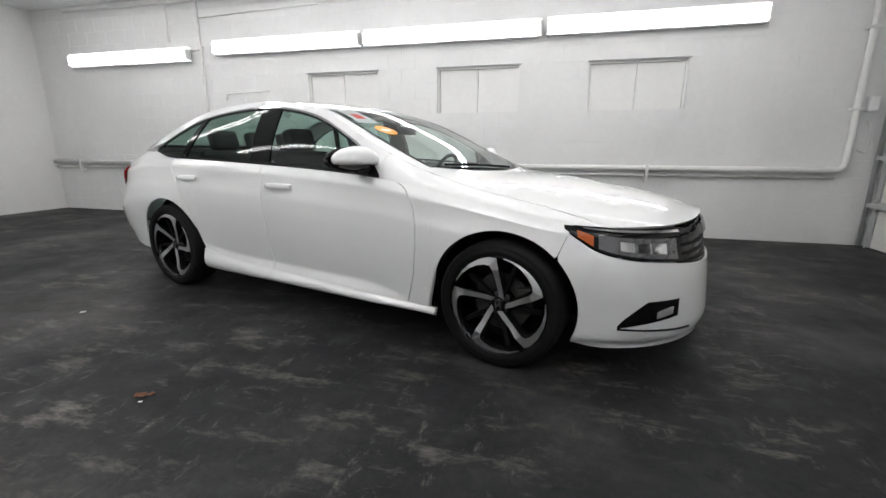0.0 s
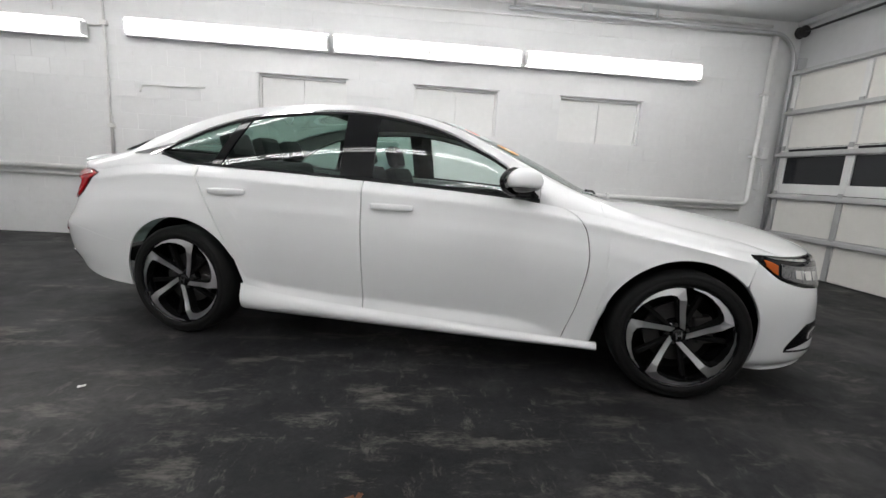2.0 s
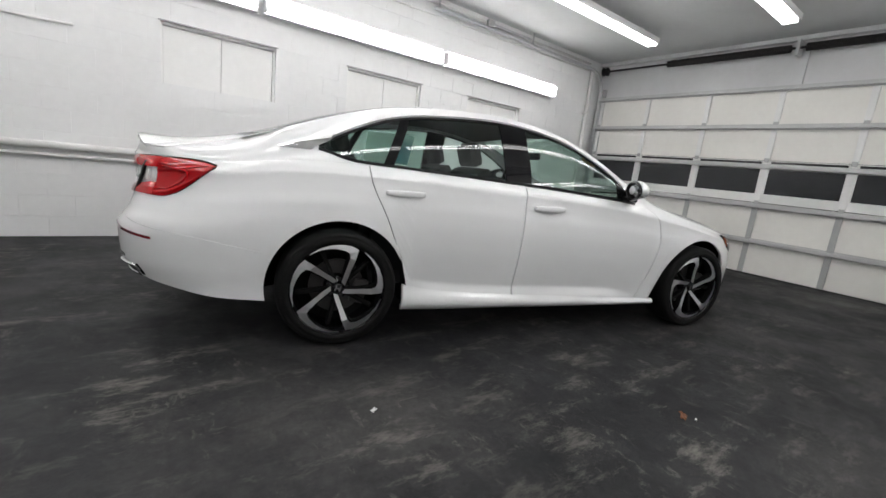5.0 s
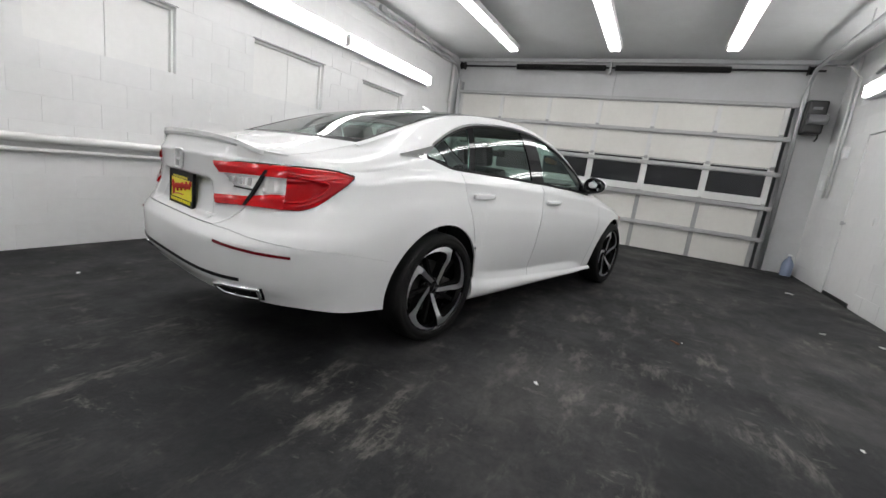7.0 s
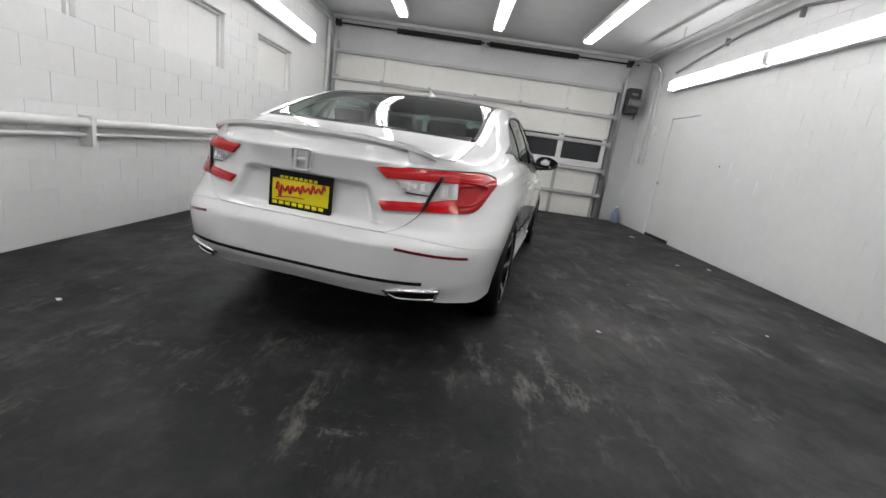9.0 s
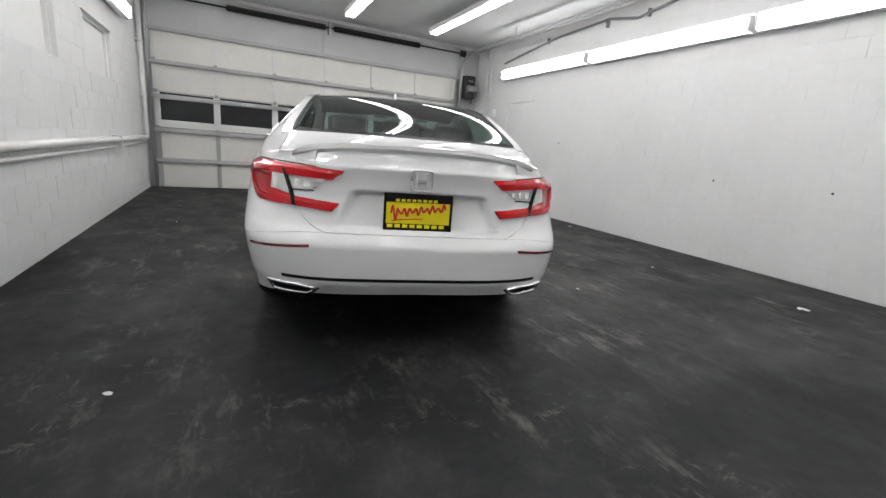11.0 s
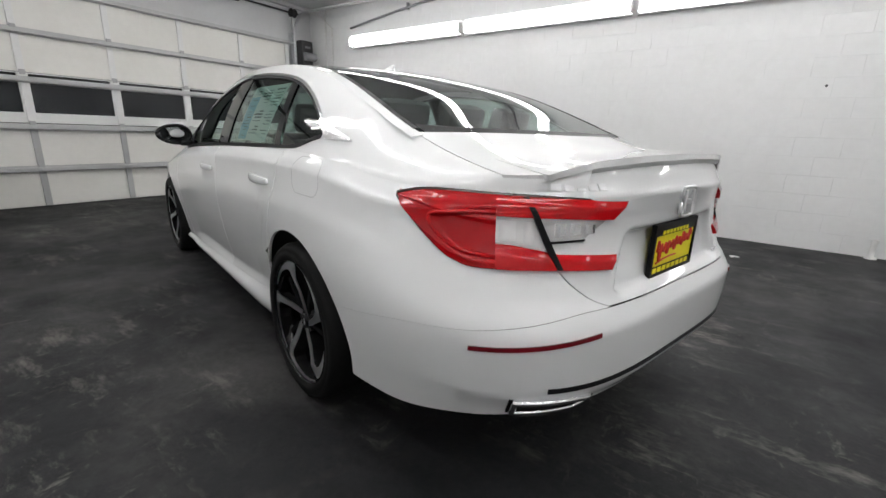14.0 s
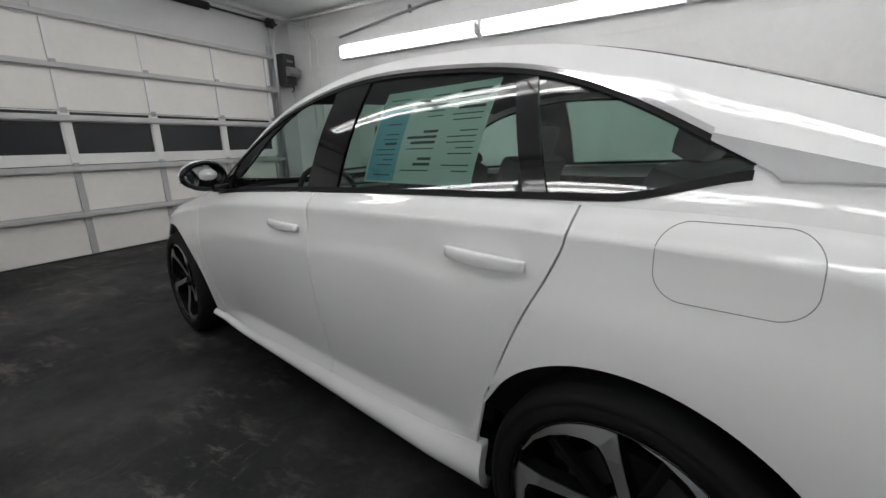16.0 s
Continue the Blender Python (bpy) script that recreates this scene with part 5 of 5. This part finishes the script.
tails = both("tail_light", lambda m: patch(lamp_patch(t_low, t_high, lambda b: T_TIP, lambda b: T_CLR, body_off), 40, 36, edge=0.02, mirror=m), RED_DEEP, label="red wraparound tail light with clear inserts")
both("upper_arm", lambda m: patch(lamp_patch(in_high, t_high, lambda b: T_CLR, lambda b: T_IN + 0.034 * (1 - b), lambda a, b: 0.015 - 0.009 * ease((b - 0.62) / 0.38)), 26, 10, edge=0.02, mirror=m), RED_LENS, tails)
both("lower_arm", lambda m: patch(lamp_patch(t_low, in_low, lambda b: T_CLR, lambda b: T_IN + 0.014 + 0.016 * (1 - b), lambda a, b: 0.014 - 0.008 * ease((b - 0.55) / 0.45)), 26, 10, edge=0.02, mirror=m), RED_LENS, tails)
both("clear_insert", lambda m: patch(lamp_patch(lambda u: in_low(u) + 0.002, lambda u: in_high(u) - 0.002, lambda b: T_CLR + 0.006 * math.sin(math.pi * b), lambda b: seam_u(0.25 + 0.5 * b), lambda a, b: 0.004), 10, 8, edge=0.012, mirror=m), TAIL_CLEAR, tails)
for a0, a1 in ((0.06, 0.40), (0.56, 0.78)):
    both("reflector_cell", lambda m: patch(lamp_patch(lambda u: in_low(u) + 0.012, lambda u: in_high(u) - 0.010, lambda b: T_CLR + (T_SEAM - T_CLR) * a0, lambda b: T_CLR + (T_SEAM - T_CLR) * a1, lambda a, b: 0.006 + 0.004 * math.sin(math.pi * a)), 6, 6, edge=0.006, mirror=m), TAIL_CLEAR, tails)
rev_low = lambda u: in_high(u) - 0.064 + 0.022 * (T_SEAM - u) / (T_SEAM - T_IN)
both("reverse_lens", lambda m: patch(lamp_patch(rev_low, lambda u: in_high(u) - 0.002, lambda b: seam_u(0.45 + 0.25 * b) - 0.002, lambda b: T_IN + 0.044 + 0.040 * (1 - b), lambda a, b: 0.006), 20, 6, edge=0.012, mirror=m), TAIL_CLEAR, tails)
for a0 in (0.14, 0.40, 0.66):
    both("reflector_cell", lambda m: patch(lamp_patch(lambda u: rev_low(u) + 0.014, lambda u: in_high(u) - 0.014, lambda b: T_SEAM + (T_IN + 0.05 - T_SEAM) * a0, lambda b: T_SEAM + (T_IN + 0.05 - T_SEAM) * (a0 + 0.18), lambda a, b: 0.008 + 0.003 * math.sin(math.pi * a)), 6, 4, edge=0.006, mirror=m), CHROME, tails)
both("lens_rim", lambda m: patch(lamp_patch(lambda u: rev_low(u) - 0.006, rev_low, lambda b: seam_u(0.45), lambda b: T_IN + 0.082, lambda a, b: 0.007), 20, 1, edge=0.012, mirror=m), TRIM_BLACK, tails)
both("lamp_gap", lambda m: patch(lambda a, b: lamp_point(seam_u(b) + 0.009 * (a - 0.5), t_low(T_SEAM) + (t_high(T_SEAM) - t_low(T_SEAM)) * b, 0.0165 - 0.010 * ease((b - 0.84) / 0.16)), 1, 16, edge=0.012, mirror=m), TRIM_BLACK, tails)


def guide(m):
    """The light guide that runs from one arm round the bowl to the other."""
    pts = []
    for k in range(25):
        t = -1 + 2 * k / 24
        a_ = 1 - 0.60 * math.sqrt(max(1 - abs(t) ** 2.6, 0))
        u = T_TIP + (T_CLR - T_TIP) * a_
        b_ = 0.46 + 0.31 * t
        p = lamp_point(u, t_low(u) + (t_high(u) - t_low(u)) * b_, body_off(a_, b_) + 0.001)
        pts.append((p.x, -p.y if m else p.y, p.z))
    return tube(pts, 0.006, 8)


both("light_guide", guide, RED_LENS, tails)
for edge_name, end, rows_fn in (("lower_seal", 0.032, lambda u: (t_low(u) - 0.004, t_low(u) + 0.004)), ("upper_seal", 0.004, lambda u: (t_high(u) - 0.003, t_high(u) + 0.003))):
    both(edge_name, lambda m: patch(tail_patch(rows_fn, T_TIP, T_IN + end), 40, 1, lift=0.006, edge=0.012, mirror=m), SEAL_RED, tails)
R_OUT, R_IN = u_of(-2.345, 0.81), u_of(-2.575, 0.52)
z_ref = curve((R_IN, 0.604), (R_OUT, 0.572))
both("bumper_reflector", lambda m: patch(tail_patch(lambda u: (z_ref(u) - 0.0065, z_ref(u) + 0.0065), R_OUT, R_IN), 20, 3, lift=0.004, edge=0.01, mirror=m), DARK_RED, label="dark red bumper reflector")


def rear_strip(u0, z0, z1, lift_):
    def fn(a, b):
        u = u0 + (-4 - 2 * u0) * a
        return around(u, z0 + (z1 - z0) * b)
    return patch(fn, 60, 2, lift=lift_, edge=0.012)


part("diffuser_line", rear_strip(u_of(-2.50, 0.645), 0.441, 0.456, 0.003), TRIM_BLACK, car, smooth=True)


E_OUT, E_IN = u_of(-2.43, 0.755), u_of(-2.575, 0.455)


def exhaust_fn(grow):
    """The slanted four-sided outlet on the bumper's corner."""
    def fn(a, b):
        t = a * (1 + 2 * grow) - grow
        u = E_OUT + (E_IN - E_OUT) * (0.12 + 0.76 * t)
        lo = 0.358 + 0.026 * max(0, t - 0.80) / 0.2
        hi = 0.412 - 0.016 * max(0, t - 0.7) / 0.3
        c, h = (lo + hi) / 2, (hi - lo) / 2 * (1 + 3.2 * grow)
        return around(u, c + h * (2 * b - 1))
    return fn


def exhaust_rim(m):
    fn = exhaust_fn(-0.02)
    loop = [(k / 20, 0) for k in range(20)] + [(1, k / 6) for k in range(6)] + [(1 - k / 20, 1) for k in range(20)] + [(0, 1 - k / 6) for k in range(7)]
    return tube([(p.x - 0.007, (-1 if m else 1) * (p.y + 0.007), p.z) for p in (fn(a, b) for a, b in loop)], 0.0095, 8)


ex = both("exhaust_surround", lambda m: patch(exhaust_fn(0.05), 20, 4, lift=0.004, edge=0.02, mirror=m), GLOSS_BLACK, label="gloss black exhaust surround")
both("exhaust_tip", exhaust_rim, CHROME, ex, "chrome exhaust finisher")
both("exhaust_bore", lambda m: patch(exhaust_fn(-0.03), 16, 4, lift=0.006, edge=0.0, mirror=m), LINER, ex)

# emblem, dealer plate, lettering
emblem = part("emblem", boxes((-2.529, -2.512, -0.037, -0.022, 0.888, 0.965), (-2.529, -2.512, 0.022, 0.037, 0.888, 0.965), (-2.527, -2.512, -0.022, 0.022, 0.917, 0.934), bevel=0.003), SATIN, lid, "satin chrome emblem")
part("emblem_frame", tube([(-2.522, 0.052 * math.copysign(abs(math.cos(a)) ** 0.35, math.cos(a)) * (1 + 0.12 * math.sin(a)), 0.926 + 0.048 * math.copysign(abs(math.sin(a)) ** 0.35, math.sin(a))) for a in [2 * math.pi * k / 40 for k in range(41)]], 0.0055, 8), SATIN, emblem, smooth=True)
PZ0, PZ1, PX = 0.692, 0.852, -2.505
plate = part("dealer_plate", boxes((PX, PX + 0.006, -0.150, 0.166, PZ0, PZ1), bevel=0.002), PLATE_YELLOW, lid, "yellow dealer plate in a black frame")
part("plate_frame", boxes((PX - 0.006, PX + 0.01, -0.158, 0.174, PZ1 - 0.012, PZ1 + 0.010), (PX - 0.006, PX + 0.01, -0.158, 0.174, PZ0 - 0.008, PZ0 + 0.004), (PX - 0.006, PX + 0.01, 0.163, 0.174, PZ0, PZ1), (PX - 0.006, PX + 0.01, -0.158, -0.147, PZ0, PZ1), (PX - 0.004, PX + 0.004, -0.147, 0.163, PZ0 + 0.004, PZ0 + 0.026), (PX - 0.004, PX + 0.004, -0.147, 0.163, PZ1 - 0.03, PZ1 - 0.012)), TRIM_BLACK, plate)


part("frame_print", boxes(*[(PX - 0.0055, PX - 0.0035, 0.13 - 0.036 * k, 0.13 - 0.036 * k + 0.026, PZ0 + 0.007, PZ0 + 0.023) for k in range(8)]), PLATE_YELLOW, plate, "row of printed bars")
part("frame_print", boxes(*[(PX - 0.0055, PX - 0.0035, 0.10 - 0.026 * k, 0.10 - 0.026 * k + 0.018, PZ1 - 0.027, PZ1 - 0.015) for k in range(8)]), PLATE_YELLOW, plate, "row of printed bars")
wave = [(PX - 0.002, 0.138 - 0.00105 * k, 0.768 + 0.018 * math.sin(k * 0.24) * (1.9 if k < 30 else 0.75 + 0.4 * math.sin(k * 0.11)) + 0.00012 * k) for k in range(250)]
part("script_mark", tube(wave, 0.0052, 6), SCRIPT_RED, plate, "red script mark", True)
part("script_underline", tube([(PX - 0.002, 0.135 - 0.03 * k, 0.742 - 0.012 * (1 - k / 4) ** 2) for k in range(6)], 0.003, 6), SCRIPT_RED, plate)
for k in range(6):
    y = 0.612 - 0.031 * k
    part("raised_letter_bar", patch(lambda a, b: lid_fold(around(u_at_y(y - 0.023 * a, 0.985), 0.980 + 0.018 * b)), 2, 2, lift=0.003, edge=0.004), SATIN, lid)
for k in range(5):
    part("raised_letter_bar", patch(lambda a, b: around(-4 - u_at_y(0.35 + 0.016 * k + 0.011 * a, 0.706), 0.700 + 0.010 * b), 2, 2, lift=0.003, edge=0.003), SATIN, lid)


# shark fin
def fin():
    bm = bmesh.new()
    rings = []
    for t in np.linspace(0, 1, 8):
        x0 = -0.60 - 0.165 * t ** 1.3
        x1 = -0.80 - 0.005 * t
        w = 0.032 * (1 - t) ** 0.8 + 0.004
        z = 1.436 + 0.062 * t
        rings.append([bm.verts.new(((x0 + x1) / 2 + (x0 - x1) / 2 * math.cos(a), w * math.sin(a), z)) for a in [2 * math.pi * k / 16 for k in range(16)]])
    for a, b in zip(rings, rings[1:]):
        for k in range(16):
            bm.faces.new((a[k], a[(k + 1) % 16], b[(k + 1) % 16], b[k]))
    bm.faces.new(rings[-1])
    return bm


part("antenna_fin", fin(), PEARL, car, smooth=True)


# cabin inside
def cushion(bm, c, size, bevel):
    box(bm, c[0] - size[0] / 2, c[0] + size[0] / 2, c[1] - size[1] / 2, c[1] + size[1] / 2, c[2] - size[2] / 2, c[2] + size[2] / 2, bevel)
    return bm


def seat(x, y, wide):
    s = part("seat", cushion(bmesh.new(), (x, y, 0.52), (0.52, wide, 0.20), 0.05), SEAT_CLOTH, car, "black cloth seat")
    bm = cushion(bmesh.new(), (0, 0, 0.30), (0.13, wide, 0.60), 0.05)
    bmesh.ops.transform(bm, matrix=pose(x - 0.24, y, 0.52, 0, -20, 0), verts=bm.verts)
    part("backrest", bm, SEAT_CLOTH, s)
    heads = [0] if wide < 1 else [-0.36, 0, 0.36]
    for dy in heads:
        bm = cushion(bmesh.new(), (0, 0, 0.69), (0.10, 0.25, 0.17), 0.045)
        bmesh.ops.transform(bm, matrix=pose(x - 0.24, y + dy, 0.52, 0, -18, 0), verts=bm.verts)
        part("headrest", bm, SEAT_CLOTH, s)


seat(-0.02, 0.36, 0.50)
seat(-0.02, -0.36, 0.50)
seat(-0.95, 0.0, 1.22)
dash = part("dashboard", boxes((0.62, 0.98, -0.70, 0.70, 0.62, 0.95), (0.50, 0.72, -0.72, 0.72, 0.72, 0.93), bevel=0.04), TRIM_BLACK, car)
part("steering_wheel", tube([(0.42 + 0.07 * math.sin(a), 0.36 + 0.18 * math.cos(a), 0.90 + 0.165 * math.sin(a)) for a in [2 * math.pi * k / 28 for k in range(29)]], 0.015, 8), TRIM_BLACK, car, smooth=True)
part("steering_hub", boxes((0.42, 0.56, 0.29, 0.43, 0.85, 0.95), bevel=0.02), TRIM_BLACK, car)
part("inner_mirror", boxes((0.27, 0.30, -0.12, 0.12, 1.215, 1.275), bevel=0.012), TRIM_BLACK, car)
part("cabin_floor", boxes((-1.4, 1.0, -0.76, 0.76, 0.33, 0.42)), SEAT_CLOTH, car)
part("parcel_shelf", boxes((-1.86, -1.22, -0.62, 0.62, 0.985, 1.01), bevel=0.008), TRIM_BLACK, car)
part("bulkhead", boxes((-1.30, -1.25, -0.70, 0.70, 0.42, 0.985)), SEAT_CLOTH, car)
both("door_card", lambda m: boxes((-1.25, 0.80, -0.80 if m else 0.765, -0.765 if m else 0.80, 0.42, 0.955), bevel=0.01), TRIM_BLACK)
part("headliner", patch(crown(lambda y: screen_top(y) - 0.05, lambda y: rear_top(y) + 0.03, 0.95), 20, 14, lift=-0.03, edge=0.0), HEADLINER, car, smooth=True)


# papers on the glass
def on_glass(x0, x1, z0, z1, lift_, m, n=6):
    return patch(lambda a, b: side(x0 + (x1 - x0) * a, z0 + (z1 - z0) * b), n, n, lift=lift_, edge=0.0, mirror=m)


sheet_ = part("window_sticker", on_glass(-1.00, -0.56, 1.055, 1.325, -0.0085, False), STICKER_WHITE, rg[0], "pale printed price sheet on the glass", True)
part("sticker_panel", on_glass(-0.70, -0.57, 1.06, 1.27, -0.0078, False), STICKER_BLUE, sheet_)
rnd = random.Random(5)
for k in range(16):
    for c0, c1 in ((-0.68, -0.59), (-0.84, -0.72), (-0.98, -0.87)):
        if rnd.random() < 0.72:
            z = 1.075 + 0.0148 * k
            tall = 0.0075 if rnd.random() < 0.2 else 0.003
            part("print_bar", on_glass(c0, c0 + (c1 - c0) * (0.45 + 0.55 * rnd.random()), z, z + tall, -0.0072, False, 2), INK, sheet_)


def on_screen(f0, f1, b0, b1):
    fn = crown(lambda y: cowl(y) - 0.002, screen_top, 0.90, 0.90)
    return patch(lambda a, b: fn(f0 + (f1 - f0) * a, b0 + (b1 - b0) * b), 6, 6, lift=0.0015, edge=0.0)


tag = part("windscreen_sticker", on_screen(0.035, 0.155, 0.70, 0.99), STICKER_WHITE, screen, "white and red sheet on the windscreen", True)
part("sticker_panel", on_screen(0.065, 0.125, 0.78, 0.88), SCRIPT_RED, tag)
fnS = crown(lambda y: cowl(y) - 0.002, screen_top, 0.90, 0.90)


def disc_on_screen(ca, cb, ra, rb):
    bm = bmesh.new()
    ring = [bm.verts.new(Vector(fnS(ca + ra * math.cos(t), cb + rb * math.sin(t))) + Vector((0.002, 0, 0.003))) for t in [2 * math.pi * k / 24 for k in range(24)]]
    bm.faces.new(ring)
    return bm


part("round_sticker", disc_on_screen(0.115, 0.575, 0.05, 0.075), STICKER_ORANGE, screen, "round orange sticker")
part("sticker_print", disc_on_screen(0.115, 0.575, 0.03, 0.02), STICKER_WHITE, screen)
part("wiper_arm", tube([tuple(over(cowl(0.1) + 0.01, 0.1) + Vector((0, 0, 0.012))), tuple(over(1.01, -0.28) + Vector((0, 0, 0.016))), tuple(over(0.93, -0.56) + Vector((0, 0, 0.014)))], 0.008, 6), TRIM_BLACK, car)

# ---- blocks of the two long walls ----
COURSE, LONG, JOINT = 0.2, 0.4, 0.0006


def block_mesh(w, h, out):
    """One block face with eased edges; out: -1 looks along -y, 1 along y."""
    bm = bmesh.new()
    d, c = -0.016 * out, 0.0022
    back = [bm.verts.new((x, d, z)) for x, z in ((0, 0), (w, 0), (w, h), (0, h))]
    front = [bm.verts.new((x, 0, z)) for x, z in ((c, c), (w - c, c), (w - c, h - c), (c, h - c))]
    bm.faces.new(front)
    for k in range(4):
        bm.faces.new((back[k], back[(k + 1) % 4], front[(k + 1) % 4], front[k]))
    bmesh.ops.recalc_face_normals(bm, faces=bm.faces)
    return as_mesh("block", bm, WALL_PAINT)


def lay_blocks(wall, face, out, holes, stretch):
    """Running bond over a wall's face at y = face; blocks within the stretch of x and below 2.9 m are single pieces."""
    shared, rest, count = {}, [], 0
    for row in range(17):
        z0, z1 = row * COURSE + JOINT / 2, min((row + 1) * COURSE, TOP) - JOINT / 2
        x = X0 - (LONG / 2 if row % 2 else 0)
        while x < X1:
            pieces = [(max(x, X0) + JOINT / 2, min(x + LONG, X1) - JOINT / 2, z0, z1)]
            x += LONG
            for wa, wb, wz0, wz1 in holes:
                cut = []
                for p0, p1, q0, q1 in pieces:
                    if q1 <= wz0 + 0.01 or q0 >= wz1 - 0.01 or p1 <= wa or p0 >= wb:
                        cut.append((p0, p1, q0, q1))
                        continue
                    if p0 < wa - 0.03:
                        cut.append((p0, wa, q0, q1))
                    if p1 > wb + 0.03:
                        cut.append((wb, p1, q0, q1))
                pieces = cut
            for p0, p1, q0, q1 in pieces:
                if p1 - p0 < 0.03:
                    continue
                y = face - out * (0.0005 + 0.0006 * ((row * 7 + int(p0 * 10)) % 3))
                if stretch[0] < p0 < stretch[1] and q0 < 2.9 and count < 290:
                    key = (round(p1 - p0, 3), round(q1 - q0, 3))
                    if key not in shared:
                        shared[key] = block_mesh(*key, out)
                    ob = new("block", shared[key])
                    ob.parent = wall
                    ob.location = (p0, y, q0)
                    count += 1
                else:
                    rest.append((p0, p1, q0, q1))
    verts, faces = [], []
    a, b, c = face - out * 0.0035, face - out * 0.001, 0.0022
    for p0, p1, q0, q1 in rest:
        n = len(verts)
        verts += [(p0, a, q0), (p1, a, q0), (p1, a, q1), (p0, a, q1), (p0 + c, b, q0 + c), (p1 - c, b, q0 + c), (p1 - c, b, q1 - c), (p0 + c, b, q1 - c)]
        quads = [(n + 4, n + 5, n + 6, n + 7)] + [(n + k, n + (k + 1) % 4, n + 4 + (k + 1) % 4, n + 4 + k) for k in range(4)]
        faces += quads if out < 0 else [q[::-1] for q in quads]
    me = bpy.data.meshes.new("far_blocks")
    me.from_pydata(verts, [], faces)
    me.materials.append(WALL_PAINT)
    far = new("far_blocks", me)
    far.parent = wall
    far["kind"] = "stuff"


lay_blocks(wall_north, Y1, -1, [(a, b, *WIN_Z) for a, b in WINDOWS], (-4.6, 3.0))
lay_blocks(wall_south, Y0, 1, [(*DOOR_X, 0.0, 2.135)], (-4.6, 1.4))
